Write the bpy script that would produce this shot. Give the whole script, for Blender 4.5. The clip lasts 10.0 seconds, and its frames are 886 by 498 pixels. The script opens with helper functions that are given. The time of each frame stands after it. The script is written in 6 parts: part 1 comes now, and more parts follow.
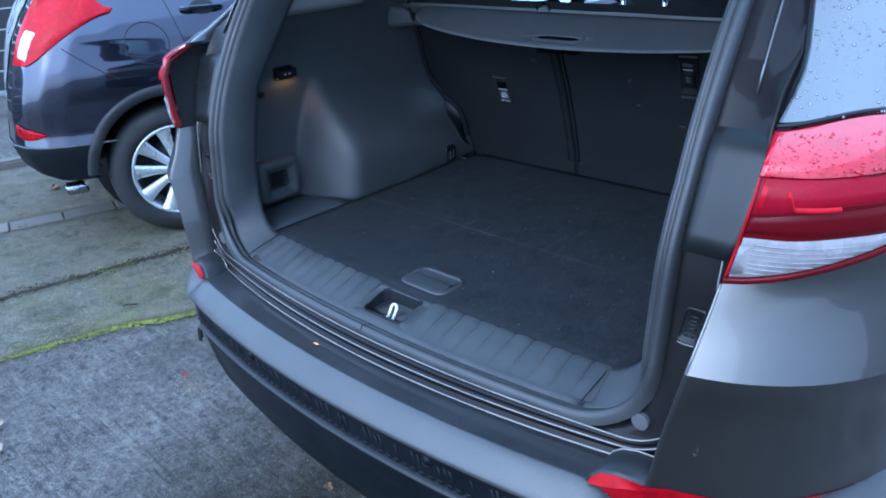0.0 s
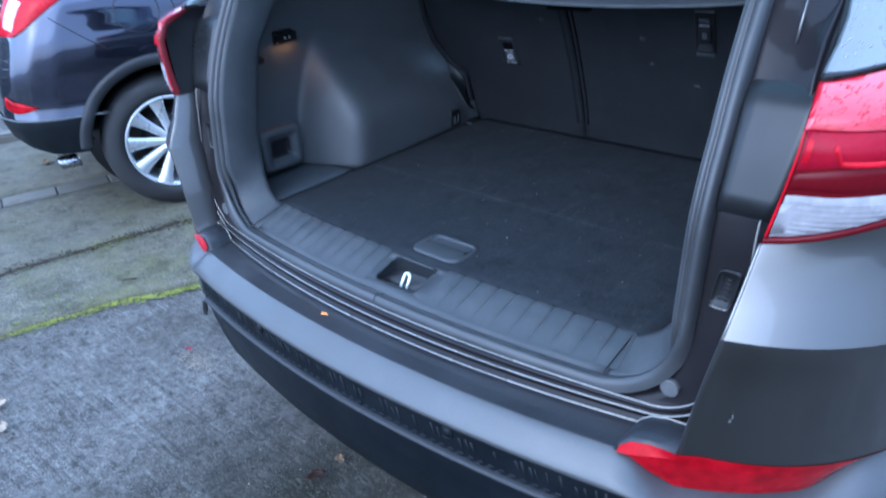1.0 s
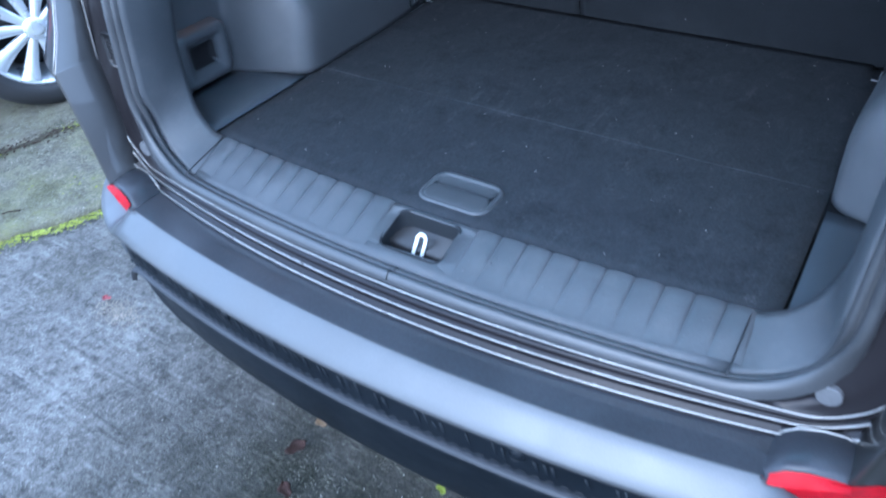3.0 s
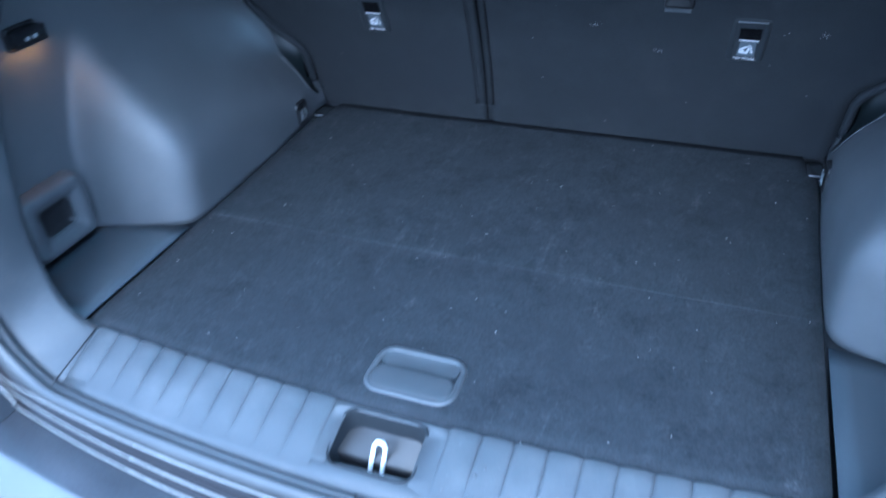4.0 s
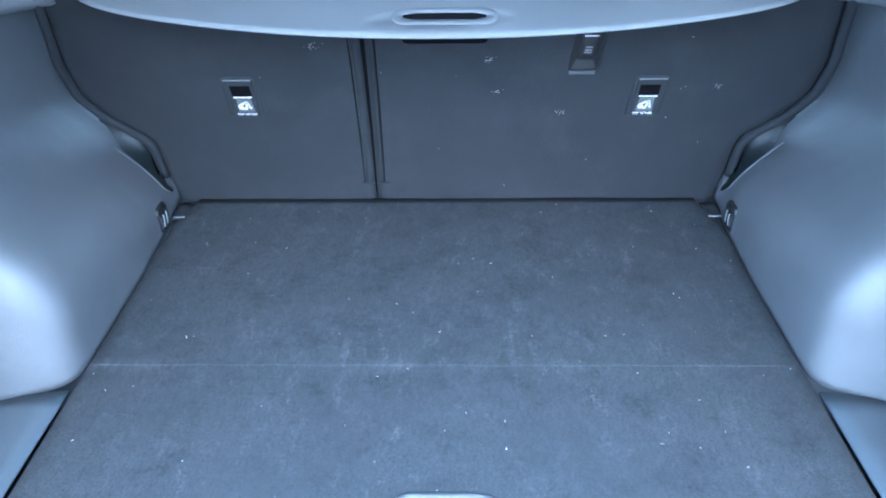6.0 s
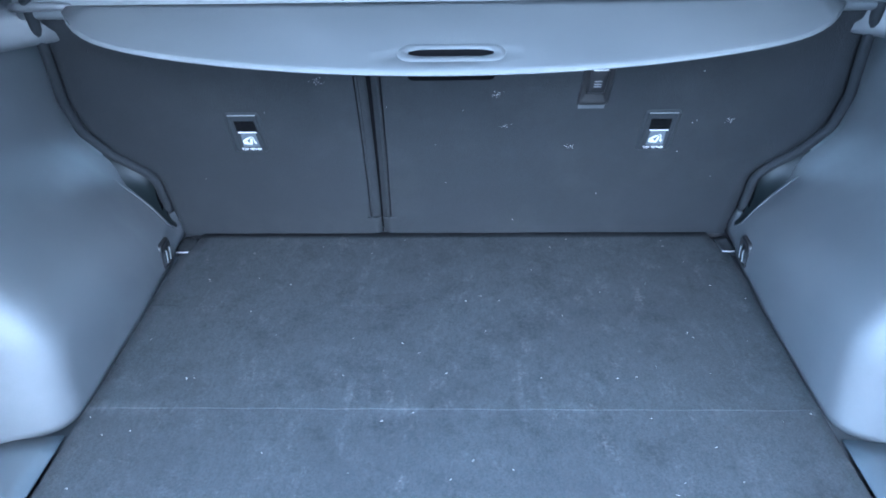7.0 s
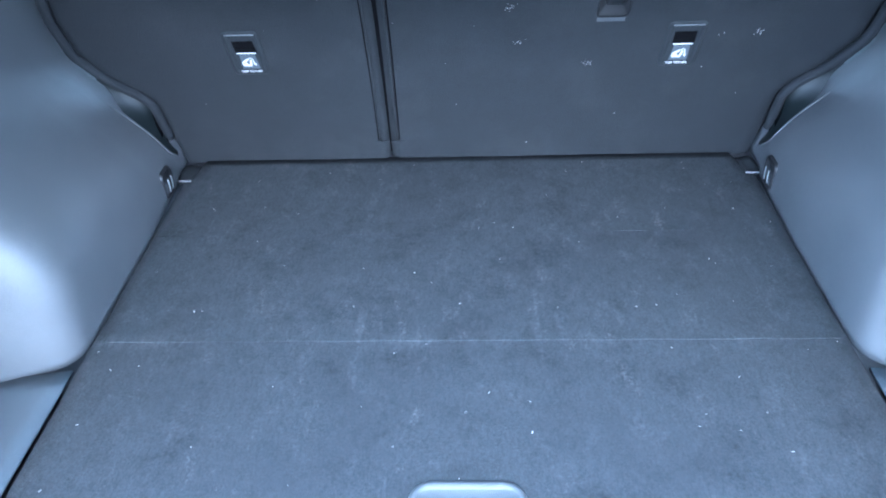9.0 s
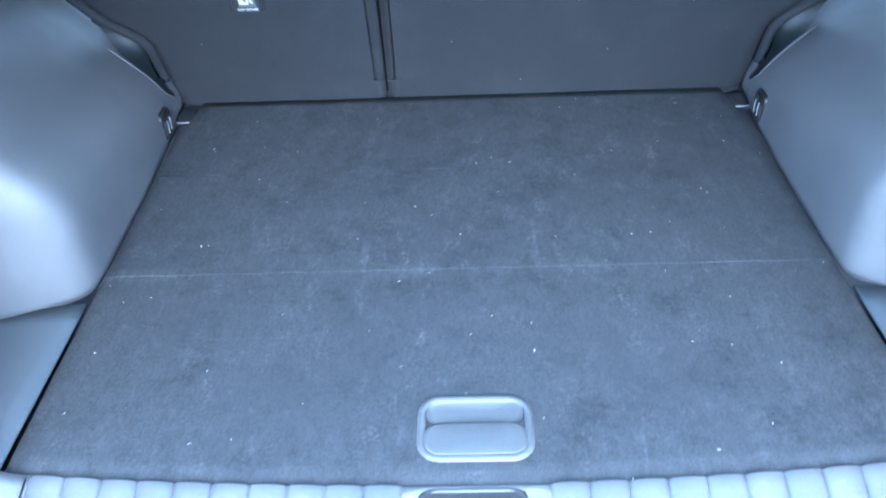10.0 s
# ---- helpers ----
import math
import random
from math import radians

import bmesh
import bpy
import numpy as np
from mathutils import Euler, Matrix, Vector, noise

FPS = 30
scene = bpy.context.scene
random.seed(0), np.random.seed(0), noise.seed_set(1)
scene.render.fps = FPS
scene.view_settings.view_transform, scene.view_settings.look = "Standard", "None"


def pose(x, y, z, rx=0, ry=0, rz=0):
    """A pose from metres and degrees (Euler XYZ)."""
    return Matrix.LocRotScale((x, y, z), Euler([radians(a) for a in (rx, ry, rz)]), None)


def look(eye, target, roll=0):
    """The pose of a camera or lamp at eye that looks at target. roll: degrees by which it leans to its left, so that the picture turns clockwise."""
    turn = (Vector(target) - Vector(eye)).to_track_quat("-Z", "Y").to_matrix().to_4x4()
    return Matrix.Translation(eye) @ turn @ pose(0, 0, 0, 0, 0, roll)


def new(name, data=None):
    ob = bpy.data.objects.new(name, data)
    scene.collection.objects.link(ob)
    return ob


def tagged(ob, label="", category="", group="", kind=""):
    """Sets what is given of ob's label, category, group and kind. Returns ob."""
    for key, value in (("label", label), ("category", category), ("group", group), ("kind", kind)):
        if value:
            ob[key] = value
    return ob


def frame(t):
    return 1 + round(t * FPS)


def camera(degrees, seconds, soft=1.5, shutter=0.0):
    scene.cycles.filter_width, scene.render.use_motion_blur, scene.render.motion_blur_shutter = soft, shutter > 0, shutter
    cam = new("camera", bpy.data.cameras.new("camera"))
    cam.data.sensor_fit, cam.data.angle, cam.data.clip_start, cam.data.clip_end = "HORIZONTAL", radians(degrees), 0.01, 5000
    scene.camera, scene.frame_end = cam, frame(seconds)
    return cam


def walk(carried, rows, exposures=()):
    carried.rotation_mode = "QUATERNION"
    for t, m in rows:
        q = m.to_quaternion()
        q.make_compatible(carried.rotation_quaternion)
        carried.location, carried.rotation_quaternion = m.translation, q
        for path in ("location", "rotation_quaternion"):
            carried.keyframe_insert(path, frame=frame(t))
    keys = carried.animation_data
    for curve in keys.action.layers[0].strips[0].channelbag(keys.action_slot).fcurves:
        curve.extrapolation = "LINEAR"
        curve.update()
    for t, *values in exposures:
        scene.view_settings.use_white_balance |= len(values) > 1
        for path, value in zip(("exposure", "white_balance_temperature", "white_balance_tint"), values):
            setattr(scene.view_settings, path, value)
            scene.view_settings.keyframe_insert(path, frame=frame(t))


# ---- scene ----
cam = camera(62.2, 10.0, soft=1.8, shutter=0.5)
PATH = [
    (0, (1.014, -0.896, 1.458), (-0.255, 0.411, 0.632), -3.1),
    (0.5, (1.023, -0.911, 1.459), (-0.257, 0.389, 0.641), -3.5),
    (1, (0.958, -0.896, 1.436), (-0.277, 0.393, 0.535), -4.0),
    (1.5, (0.833, -0.854, 1.398), (-0.262, 0.406, 0.298), -4.8),
    (2, (0.738, -0.82, 1.378), (-0.246, 0.418, 0.154), -5.0),
    (2.2, (0.703, -0.802, 1.381), (-0.253, 0.432, 0.13), -4.9),
    (3.3, (0.466, -0.672, 1.426), (-0.373, 0.663, 0.196), -3.5),
    (3.5, (0.409, -0.63, 1.431), (-0.359, 0.772, 0.229), -3.1),
    (4, (0.318, -0.531, 1.439), (-0.305, 0.982, 0.288), -3.3),
    (4.5, (0.226, -0.424, 1.436), (-0.235, 1.179, 0.332), -3.6),
    (5, (0.088, -0.42, 1.434), (-0.132, 1.228, 0.322), -2.8),
    (5.5, (0.024, -0.431, 1.44), (-0.035, 1.227, 0.323), -1.3),
    (6, (0.02, -0.427, 1.451), (-0.014, 1.257, 0.374), -0.7),
    (7.5, (0.027, -0.373, 1.455), (-0.053, 1.348, 0.439), -1.7),
    (8, (0.03, -0.358, 1.444), (-0.06, 1.33, 0.376), -2.4),
    (8.5, (0.027, -0.348, 1.441), (-0.058, 1.293, 0.302), -2.5),
    (9, (0.018, -0.351, 1.438), (-0.068, 1.248, 0.241), -2.5),
    (9.5, (0.019, -0.365, 1.438), (-0.056, 1.2, 0.194), -2.2),
    (10, (-0.003, -0.397, 1.428), (-0.054, 1.13, 0.137), -2.7),
]
walk(cam, [(t, look(eye, target, roll)) for t, eye, target, roll in PATH],
     [(0.0, 1.72, 4520, 6), (1.0, 2.0, 4590, 9), (2.2, 2.49, 4830, 10), (3.4, 2.64, 4450, 6), (4.2, 3.35, 4300, 4), (5.5, 4.34, 4560, 3), (8.0, 4.34, 4610, 4), (10.0, 4.40, 4670, 5)])

# ---- world and light: an overcast, bluish winter sky ----
world = bpy.data.worlds.new("sky")
scene.world = world
world.use_nodes = True
wn = world.node_tree
sky = wn.nodes.new("ShaderNodeTexSky")
sky.sky_type = "NISHITA"
sky.sun_disc = False
sky.sun_elevation = radians(40)
sky.sun_rotation = radians(175)
sky.air_density = 1.0
sky.dust_density = 5.0
sky.ozone_density = 1.5
wn.nodes["Background"].inputs["Strength"].default_value = 0.135
veil = wn.nodes.new("ShaderNodeMix")  # an even layer of cloud evens out the glow round the hidden sun
veil.data_type = "RGBA"
veil.inputs["Factor"].default_value = 0.62
veil.inputs["B"].default_value = (4.2, 4.6, 5.3, 1)
wn.links.new(sky.outputs["Color"], veil.inputs["A"])
wn.links.new(veil.outputs["Result"], wn.nodes["Background"].inputs["Color"])
sun = new("sun", bpy.data.lights.new("sun", "SUN"))
sun.data.energy = 1.2
sun.data.angle = radians(150)
sun.data.color = (0.74, 0.87, 1.0)
sun.matrix_world = look((-3.0, -1.8, 6.0), (0, 0, 0.7))

# ---- materials ----
def mat(name, base, rough=0.5, metal=0.0, vary=0.25, scale=6.0, fine=120.0, bump=0.1, coat=0.0, coat_rough=0.05,
        spec=0.5, rough_vary=0.12, dirt=None, dirt_amount=0.0, dirt_scale=3.0, flakes=0.0, per_object=0.0):
    """A surface with variation at two scales, relief and, if asked, patches of dirt."""
    m = bpy.data.materials.new(name)
    m.use_nodes = True
    n, l = m.node_tree.nodes, m.node_tree.links
    b = n["Principled BSDF"]
    tc = n.new("ShaderNodeTexCoord")
    n1 = n.new("ShaderNodeTexNoise")
    n1.inputs["Scale"].default_value = scale
    n1.inputs["Detail"].default_value = 5
    n2 = n.new("ShaderNodeTexNoise")
    n2.inputs["Scale"].default_value = fine
    n2.inputs["Detail"].default_value = 3
    for k in (n1, n2):
        l.new(tc.outputs["Object"], k.inputs["Vector"])
    mix = n.new("ShaderNodeMath")
    mix.operation = "ADD"
    l.new(n1.outputs["Fac"], mix.inputs[0])
    l.new(n2.outputs["Fac"], mix.inputs[1])
    ramp = n.new("ShaderNodeMapRange")
    ramp.inputs["From Min"].default_value = 0.6
    ramp.inputs["From Max"].default_value = 1.4
    ramp.inputs["To Min"].default_value = 1 - vary
    ramp.inputs["To Max"].default_value = 1 + vary
    l.new(mix.outputs[0], ramp.inputs["Value"])
    shade = n.new("ShaderNodeVectorMath")
    shade.operation = "SCALE"
    shade.inputs[0].default_value = base
    l.new(ramp.outputs[0], shade.inputs["Scale"])
    col = shade.outputs[0]
    if per_object:
        oi = n.new("ShaderNodeObjectInfo")
        mr = n.new("ShaderNodeMapRange")
        mr.inputs["To Min"].default_value, mr.inputs["To Max"].default_value = 1 - per_object, 1 + per_object
        l.new(oi.outputs["Random"], mr.inputs["Value"])
        sc = n.new("ShaderNodeVectorMath")
        sc.operation = "SCALE"
        l.new(col, sc.inputs[0])
        l.new(mr.outputs[0], sc.inputs["Scale"])
        col = sc.outputs[0]
    if dirt:
        n3 = n.new("ShaderNodeTexNoise")
        n3.inputs["Scale"].default_value = dirt_scale
        n3.inputs["Detail"].default_value = 8
        n3.inputs["Roughness"].default_value = 0.65
        l.new(tc.outputs["Object"], n3.inputs["Vector"])
        dr = n.new("ShaderNodeMapRange")
        dr.inputs["From Min"].default_value, dr.inputs["From Max"].default_value = 0.5, 0.75
        dr.inputs["To Max"].default_value = dirt_amount
        l.new(n3.outputs["Fac"], dr.inputs["Value"])
        mx = n.new("ShaderNodeMix")
        mx.data_type = "RGBA"
        l.new(dr.outputs[0], mx.inputs["Factor"])
        l.new(col, mx.inputs["A"])
        mx.inputs["B"].default_value = (*dirt, 1)
        col = mx.outputs["Result"]
    l.new(col, b.inputs["Base Color"])
    rr = n.new("ShaderNodeMapRange")
    rr.inputs["From Min"].default_value, rr.inputs["From Max"].default_value = 0.3, 0.7
    rr.inputs["To Min"].default_value = max(0.0, rough - rough_vary)
    rr.inputs["To Max"].default_value = min(1.0, rough + rough_vary)
    l.new(n1.outputs["Fac"], rr.inputs["Value"])
    l.new(rr.outputs[0], b.inputs["Roughness"])
    b.inputs["Metallic"].default_value = metal
    b.inputs["Coat Weight"].default_value = coat
    b.inputs["Coat Roughness"].default_value = coat_rough
    b.inputs["Specular IOR Level"].default_value = spec
    if bump:
        bp = n.new("ShaderNodeBump")
        bp.inputs["Strength"].default_value = bump
        bp.inputs["Distance"].default_value = 0.002
        l.new(n2.outputs["Fac"], bp.inputs["Height"])
        l.new(bp.outputs["Normal"], b.inputs["Normal"])
    return m


def glassy(name, base, rough=0.03, transmission=1.0, ior=1.45):
    m = bpy.data.materials.new(name)
    m.use_nodes = True
    b = m.node_tree.nodes["Principled BSDF"]
    b.inputs["Base Color"].default_value = (*base, 1)
    b.inputs["Roughness"].default_value = rough
    b.inputs["Transmission Weight"].default_value = transmission
    b.inputs["IOR"].default_value = ior
    return m


PAINT = mat("grey_metallic_paint", (0.090, 0.087, 0.085), 0.36, 0.9, 0.10, 2.0, 900, 0.015, coat=1.0, coat_rough=0.03, rough_vary=0.05)
# body paint under rain, made lighter to stand in for the reflected sky
WET_SKYLIT_PAINT = mat("rain_misted_skylit_paint", (0.17, 0.169, 0.170), 0.40, 0.85, 0.12, 9, 700, 0.10, coat=1.0, coat_rough=0.05, rough_vary=0.08)
DROP = mat("rain_drop", (0.22, 0.225, 0.235), 0.06, 0.6, 0.1, 9, 100, 0.0, coat=1.0, coat_rough=0.01)
SHELF = mat("dusty_paint", (0.043, 0.044, 0.050), 0.42, 0.45, 0.20, 7, 300, 0.01, coat=1.0, coat_rough=0.035, dirt=(0.076, 0.078, 0.083), dirt_amount=0.30, dirt_scale=6)
TAB = mat("dull_grey_paint", (0.024, 0.025, 0.029), 0.45, 0.1, 0.15, 9, 300, 0.02, coat=0.15, coat_rough=0.1, spec=0.2)
BAND = mat("dusty_band_paint", (0.070, 0.071, 0.073), 0.50, 0.5, 0.14, 9, 500, 0.02, coat=0.25, coat_rough=0.22, dirt=(0.092, 0.092, 0.093), dirt_amount=0.45, dirt_scale=7)
# body paint darkened for the dark surroundings it mirrors, with some dirt
JAMB = mat("shaded_jamb_paint", (0.0105, 0.0092, 0.0104), 0.40, 0.1, 0.12, 5.0, 300, 0.02, coat=0.16, coat_rough=0.03, dirt=(0.020, 0.0185, 0.0195), dirt_amount=0.25, spec=0.10)
BUMPER_BLACK = mat("black_bumper_plastic", (0.0038, 0.0056, 0.0082), 0.50, 0, 0.3, 8, 500, 0.25, dirt=(0.0105, 0.0125, 0.0145), dirt_amount=0.5, dirt_scale=9, spec=0.20)
PLASTIC = mat("boot_trim_plastic", (0.061, 0.064, 0.069), 0.48, 0, 0.18, 11, 900, 0.35, dirt=(0.095, 0.097, 0.101), dirt_amount=0.26, dirt_scale=18, rough_vary=0.07, spec=0.46)
SCUFF = mat("sill_plastic", (0.043, 0.0465, 0.051), 0.47, 0, 0.2, 9, 700, 0.3, dirt=(0.10, 0.10, 0.10), dirt_amount=0.35, dirt_scale=14, spec=0.4)
# lining plastic darkened for the shade in the recess by the seat
RETURN = mat("shaded_trim_plastic", (0.0050, 0.0068, 0.0075), 0.40, 0, 0.15, 7, 300, 0.05, spec=0.22)
TRAY = mat("tray_plastic", (0.043, 0.051, 0.060), 0.55, 0, 0.15, 7, 900, 0.3, spec=0.3)
SEATBACK = mat("seatback_carpet", (0.0140, 0.0153, 0.0175), 0.95, 0, 0.30, 22, 600, 1.0, spec=0.12, dirt=(0.0235, 0.0245, 0.0265), dirt_amount=0.42, dirt_scale=10)
RUBBER = mat("seal_rubber", (0.028, 0.029, 0.031), 0.40, 0, 0.2, 12, 400, 0.15, dirt=(0.08, 0.08, 0.08), dirt_amount=0.3)
VINYL = mat("cover_vinyl", (0.070, 0.076, 0.082), 0.55, 0, 0.10, 6, 900, 0.3)
BLACK = mat("black_plastic", (0.009, 0.009, 0.010), 0.42, 0, 0.2, 10, 300, 0.1, spec=0.35)
GLOSS_BLACK = mat("glossy_black_plastic", (0.009, 0.0095, 0.0105), 0.34, 0, 0.2, 10, 300, 0.04, spec=0.4)
# near-black that stands in for shade in gaps, slots and recesses
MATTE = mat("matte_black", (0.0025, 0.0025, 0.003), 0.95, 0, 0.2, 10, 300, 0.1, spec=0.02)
WELL = mat("well_plastic", (0.0100, 0.0115, 0.0135), 0.75, 0, 0.2, 10, 500, 0.3, spec=0.2)
STEEL = mat("zinc_steel", (0.80, 0.82, 0.82), 0.35, 0.35, 0.1, 20, 300, 0.05)
CHROME = mat("chrome", (0.8, 0.8, 0.82), 0.08, 1.0, 0.05, 10, 100, 0.0)
TIP_STEEL = mat("dark_chrome", (0.30, 0.30, 0.31), 0.25, 1.0, 0.3, 30, 200, 0.05)
FABRIC = mat("seat_fabric", (0.05, 0.05, 0.055), 0.9, 0, 0.3, 10, 500, 0.6, spec=0.2)
LINER = mat("headliner", (0.42, 0.42, 0.42), 0.95, 0, 0.08, 8, 500, 0.4, spec=0.1)
LABEL = mat("label_white", (0.36, 0.36, 0.37), 0.5, 0, 0.05, 40, 200, 0.0)
PLUG = mat("grey_plug", (0.085, 0.085, 0.088), 0.6, 0, 0.15, 60, 400, 0.1, spec=0.25)
LABEL_GREY = mat("label_grey", (0.12, 0.12, 0.13), 0.5, 0, 0.05, 40, 200, 0.0)
RED = mat("red_lens", (0.21, 0.003, 0.014), 0.14, 0, 0.15, 9, 200, 0.03, spec=0.12)
RED_WET = mat("wet_red_lens", (0.40, 0.006, 0.020), 0.10, 0, 0.2, 22, 60, 0.03, coat=1.0, coat_rough=0.03, spec=0.3)
RED_DARK = mat("dark_red_lens", (0.075, 0.002, 0.005), 0.14, 0, 0.15, 9, 200, 0.05, spec=0.12)
RED_BRIGHT = mat("bright_red_lens", (0.36, 0.003, 0.012), 0.18, 0, 0.28, 22, 60, 0.03, spec=0.15)
CLEAR = mat("clear_lens", (0.24, 0.228, 0.235), 0.25, 0.0, 0.25, 12, 90, 0.2, coat=0.25, coat_rough=0.02)
LENS_WHITE = mat("white_lens", (0.55, 0.56, 0.60), 0.18, 0, 0.25, 30, 90, 0.2, coat=0.5, coat_rough=0.03)
REFLECTOR = mat("faceted_red_reflector", (0.24, 0.001, 0.006), 0.25, 0, 0.5, 14, 40, 0.12, coat=0.05, coat_rough=0.03, spec=0.05)
# pale paint for edges that catch the sky; the highlight is in the colour
EDGE_GLINT = mat("edge_glint", (0.27, 0.26, 0.245), 0.28, 0.5, 0.2, 8, 200, 0.03)
DARK_GLASS = mat("dark_glass", (0.008, 0.011, 0.012), 0.04, 0, 0.1, 3, 50, 0.0, coat=1.0, coat_rough=0.01)
GLASS = glassy("window_glass", (0.75, 0.9, 0.88))
TINTED_GLASS = glassy("tinted_rear_glass", (0.42, 0.68, 0.68))
WATER = glassy("water", (0.95, 0.97, 1.0), 0.0, 1.0, 1.33)
CLADDING = mat("grey_cladding_plastic", (0.024, 0.025, 0.028), 0.55, 0, 0.2, 8, 500, 0.2, spec=0.3)
TYRE = mat("tyre_rubber", (0.016, 0.016, 0.017), 0.75, 0, 0.3, 8, 200, 0.4, dirt=(0.05, 0.048, 0.045), dirt_amount=0.4)
ALLOY = mat("silver_alloy", (0.62, 0.64, 0.67), 0.30, 0.6, 0.08, 6, 300, 0.03, coat=0.5)
PAINT_BLACK = mat("black_paint", (0.036, 0.040, 0.064), 0.14, 0.85, 0.1, 3, 300, 0.0, coat=1.0, coat_rough=0.01, spec=0.3)
YELLOW = mat("yellow_plate", (0.75, 0.50, 0.02), 0.4, 0, 0.05, 5, 100, 0.0)
PAVER = mat("concrete_paver", (0.098, 0.091, 0.074), 0.6, 0, 0.3, 6, 150, 0.7, per_object=0.25)
SOIL = mat("dark_wet_dirt", (0.042, 0.038, 0.024), 0.8, 0, 0.5, 30, 160, 1.0, spec=0.2)
MOSS = mat("moss", (0.21, 0.23, 0.045), 0.95, 0, 0.5, 20, 220, 1.0, spec=0.1)
FENCE = mat("dark_fence_boards", (0.035, 0.036, 0.038), 0.7, 0, 0.4, 3, 60, 0.6, per_object=0.2)
LEAF = mat("fallen_leaf", (0.13, 0.085, 0.045), 0.7, 0, 0.3, 60, 300, 0.3)
LEAF_DARK = mat("sodden_leaf", (0.026, 0.015, 0.012), 0.85, 0, 0.6, 60, 300, 0.5, spec=0.12)
LEAF_GREEN = mat("green_leaf", (0.16, 0.19, 0.02), 0.6, 0, 0.3, 60, 300, 0.3)
LEAF_RED = mat("red_leaf", (0.16, 0.022, 0.025), 0.6, 0, 0.3, 60, 300, 0.3)
GRIT = mat("tan_grit", (0.24, 0.21, 0.17), 0.9, 0, 0.5, 20, 200, 0.7, spec=0.1)
LEAF_PALE = mat("pale_leaf", (0.24, 0.19, 0.13), 0.7, 0, 0.3, 60, 300, 0.3)
CRUMB = mat("pale_crumbs", (0.40, 0.385, 0.345), 0.9, 0, 0.5, 20, 200, 0.7, spec=0.1)
STONE = mat("pale_grit", (0.22, 0.205, 0.175), 0.9, 0, 0.6, 20, 200, 0.7, spec=0.1)
LINT = mat("lint", (0.27, 0.27, 0.268), 0.9, 0, 0.1, 30, 200, 0.0)
TRIM_LIGHT = mat("pale_pillar_trim", (0.36, 0.36, 0.36), 0.7, 0, 0.08, 8, 600, 0.3)


def node_mat(name):
    m = bpy.data.materials.new(name)
    m.use_nodes = True
    n, l = m.node_tree.nodes, m.node_tree.links
    tc = n.new("ShaderNodeTexCoord")

    def noisy(scale, detail=4, rough=0.55, stretch=None):
        k = n.new("ShaderNodeTexNoise")
        k.inputs["Scale"].default_value, k.inputs["Detail"].default_value, k.inputs["Roughness"].default_value = scale, detail, rough
        src = tc.outputs["Object"]
        if stretch:
            mp = n.new("ShaderNodeMapping")
            mp.inputs["Scale"].default_value = stretch
            l.new(src, mp.inputs["Vector"])
            src = mp.outputs["Vector"]
        l.new(src, k.inputs["Vector"])
        return k.outputs["Fac"]

    def band(v, a, b, lo=0.0, hi=1.0):
        k = n.new("ShaderNodeMapRange")
        k.inputs["From Min"].default_value, k.inputs["From Max"].default_value = a, b
        k.inputs["To Min"].default_value, k.inputs["To Max"].default_value = lo, hi
        l.new(v, k.inputs["Value"])
        return k.outputs[0]

    def blend(fac, a, b):
        k = n.new("ShaderNodeMix")
        k.data_type = "RGBA"
        l.new(fac, k.inputs["Factor"])
        for s, v in (("A", a), ("B", b)):
            if isinstance(v, tuple):
                k.inputs[s].default_value = (*v, 1)
            else:
                l.new(v, k.inputs[s])
        return k.outputs["Result"]

    def times(a, b):
        k = n.new("ShaderNodeMath")
        k.operation = "MULTIPLY"
        l.new(a, k.inputs[0])
        l.new(b, k.inputs[1])
        return k.outputs[0]

    def sum2(a, b):
        k = n.new("ShaderNodeMath")
        k.operation = "ADD"
        l.new(a, k.inputs[0])
        l.new(b, k.inputs[1])
        return k.outputs[0]

    def along(axis, a, b):
        k = n.new("ShaderNodeSeparateXYZ")
        l.new(tc.outputs["Object"], k.inputs[0])
        return band(k.outputs[axis], a, b, 0.0, 0.7)

    def cells(scale):
        k = n.new("ShaderNodeTexVoronoi")
        k.inputs["Scale"].default_value = scale
        l.new(tc.outputs["Object"], k.inputs["Vector"])
        return k

    def finish(color, rough, height=None, strength=0.5, dist=0.002, spec=0.5):
        b = n["Principled BSDF"]
        l.new(color, b.inputs["Base Color"])
        l.new(rough, b.inputs["Roughness"])
        b.inputs["Specular IOR Level"].default_value = spec
        if height is not None:
            k = n.new("ShaderNodeBump")
            k.inputs["Strength"].default_value, k.inputs["Distance"].default_value = strength, dist
            l.new(height, k.inputs["Height"])
            l.new(k.outputs["Normal"], b.inputs["Normal"])
        return m
    return noisy, band, blend, times, cells, finish, sum2, along


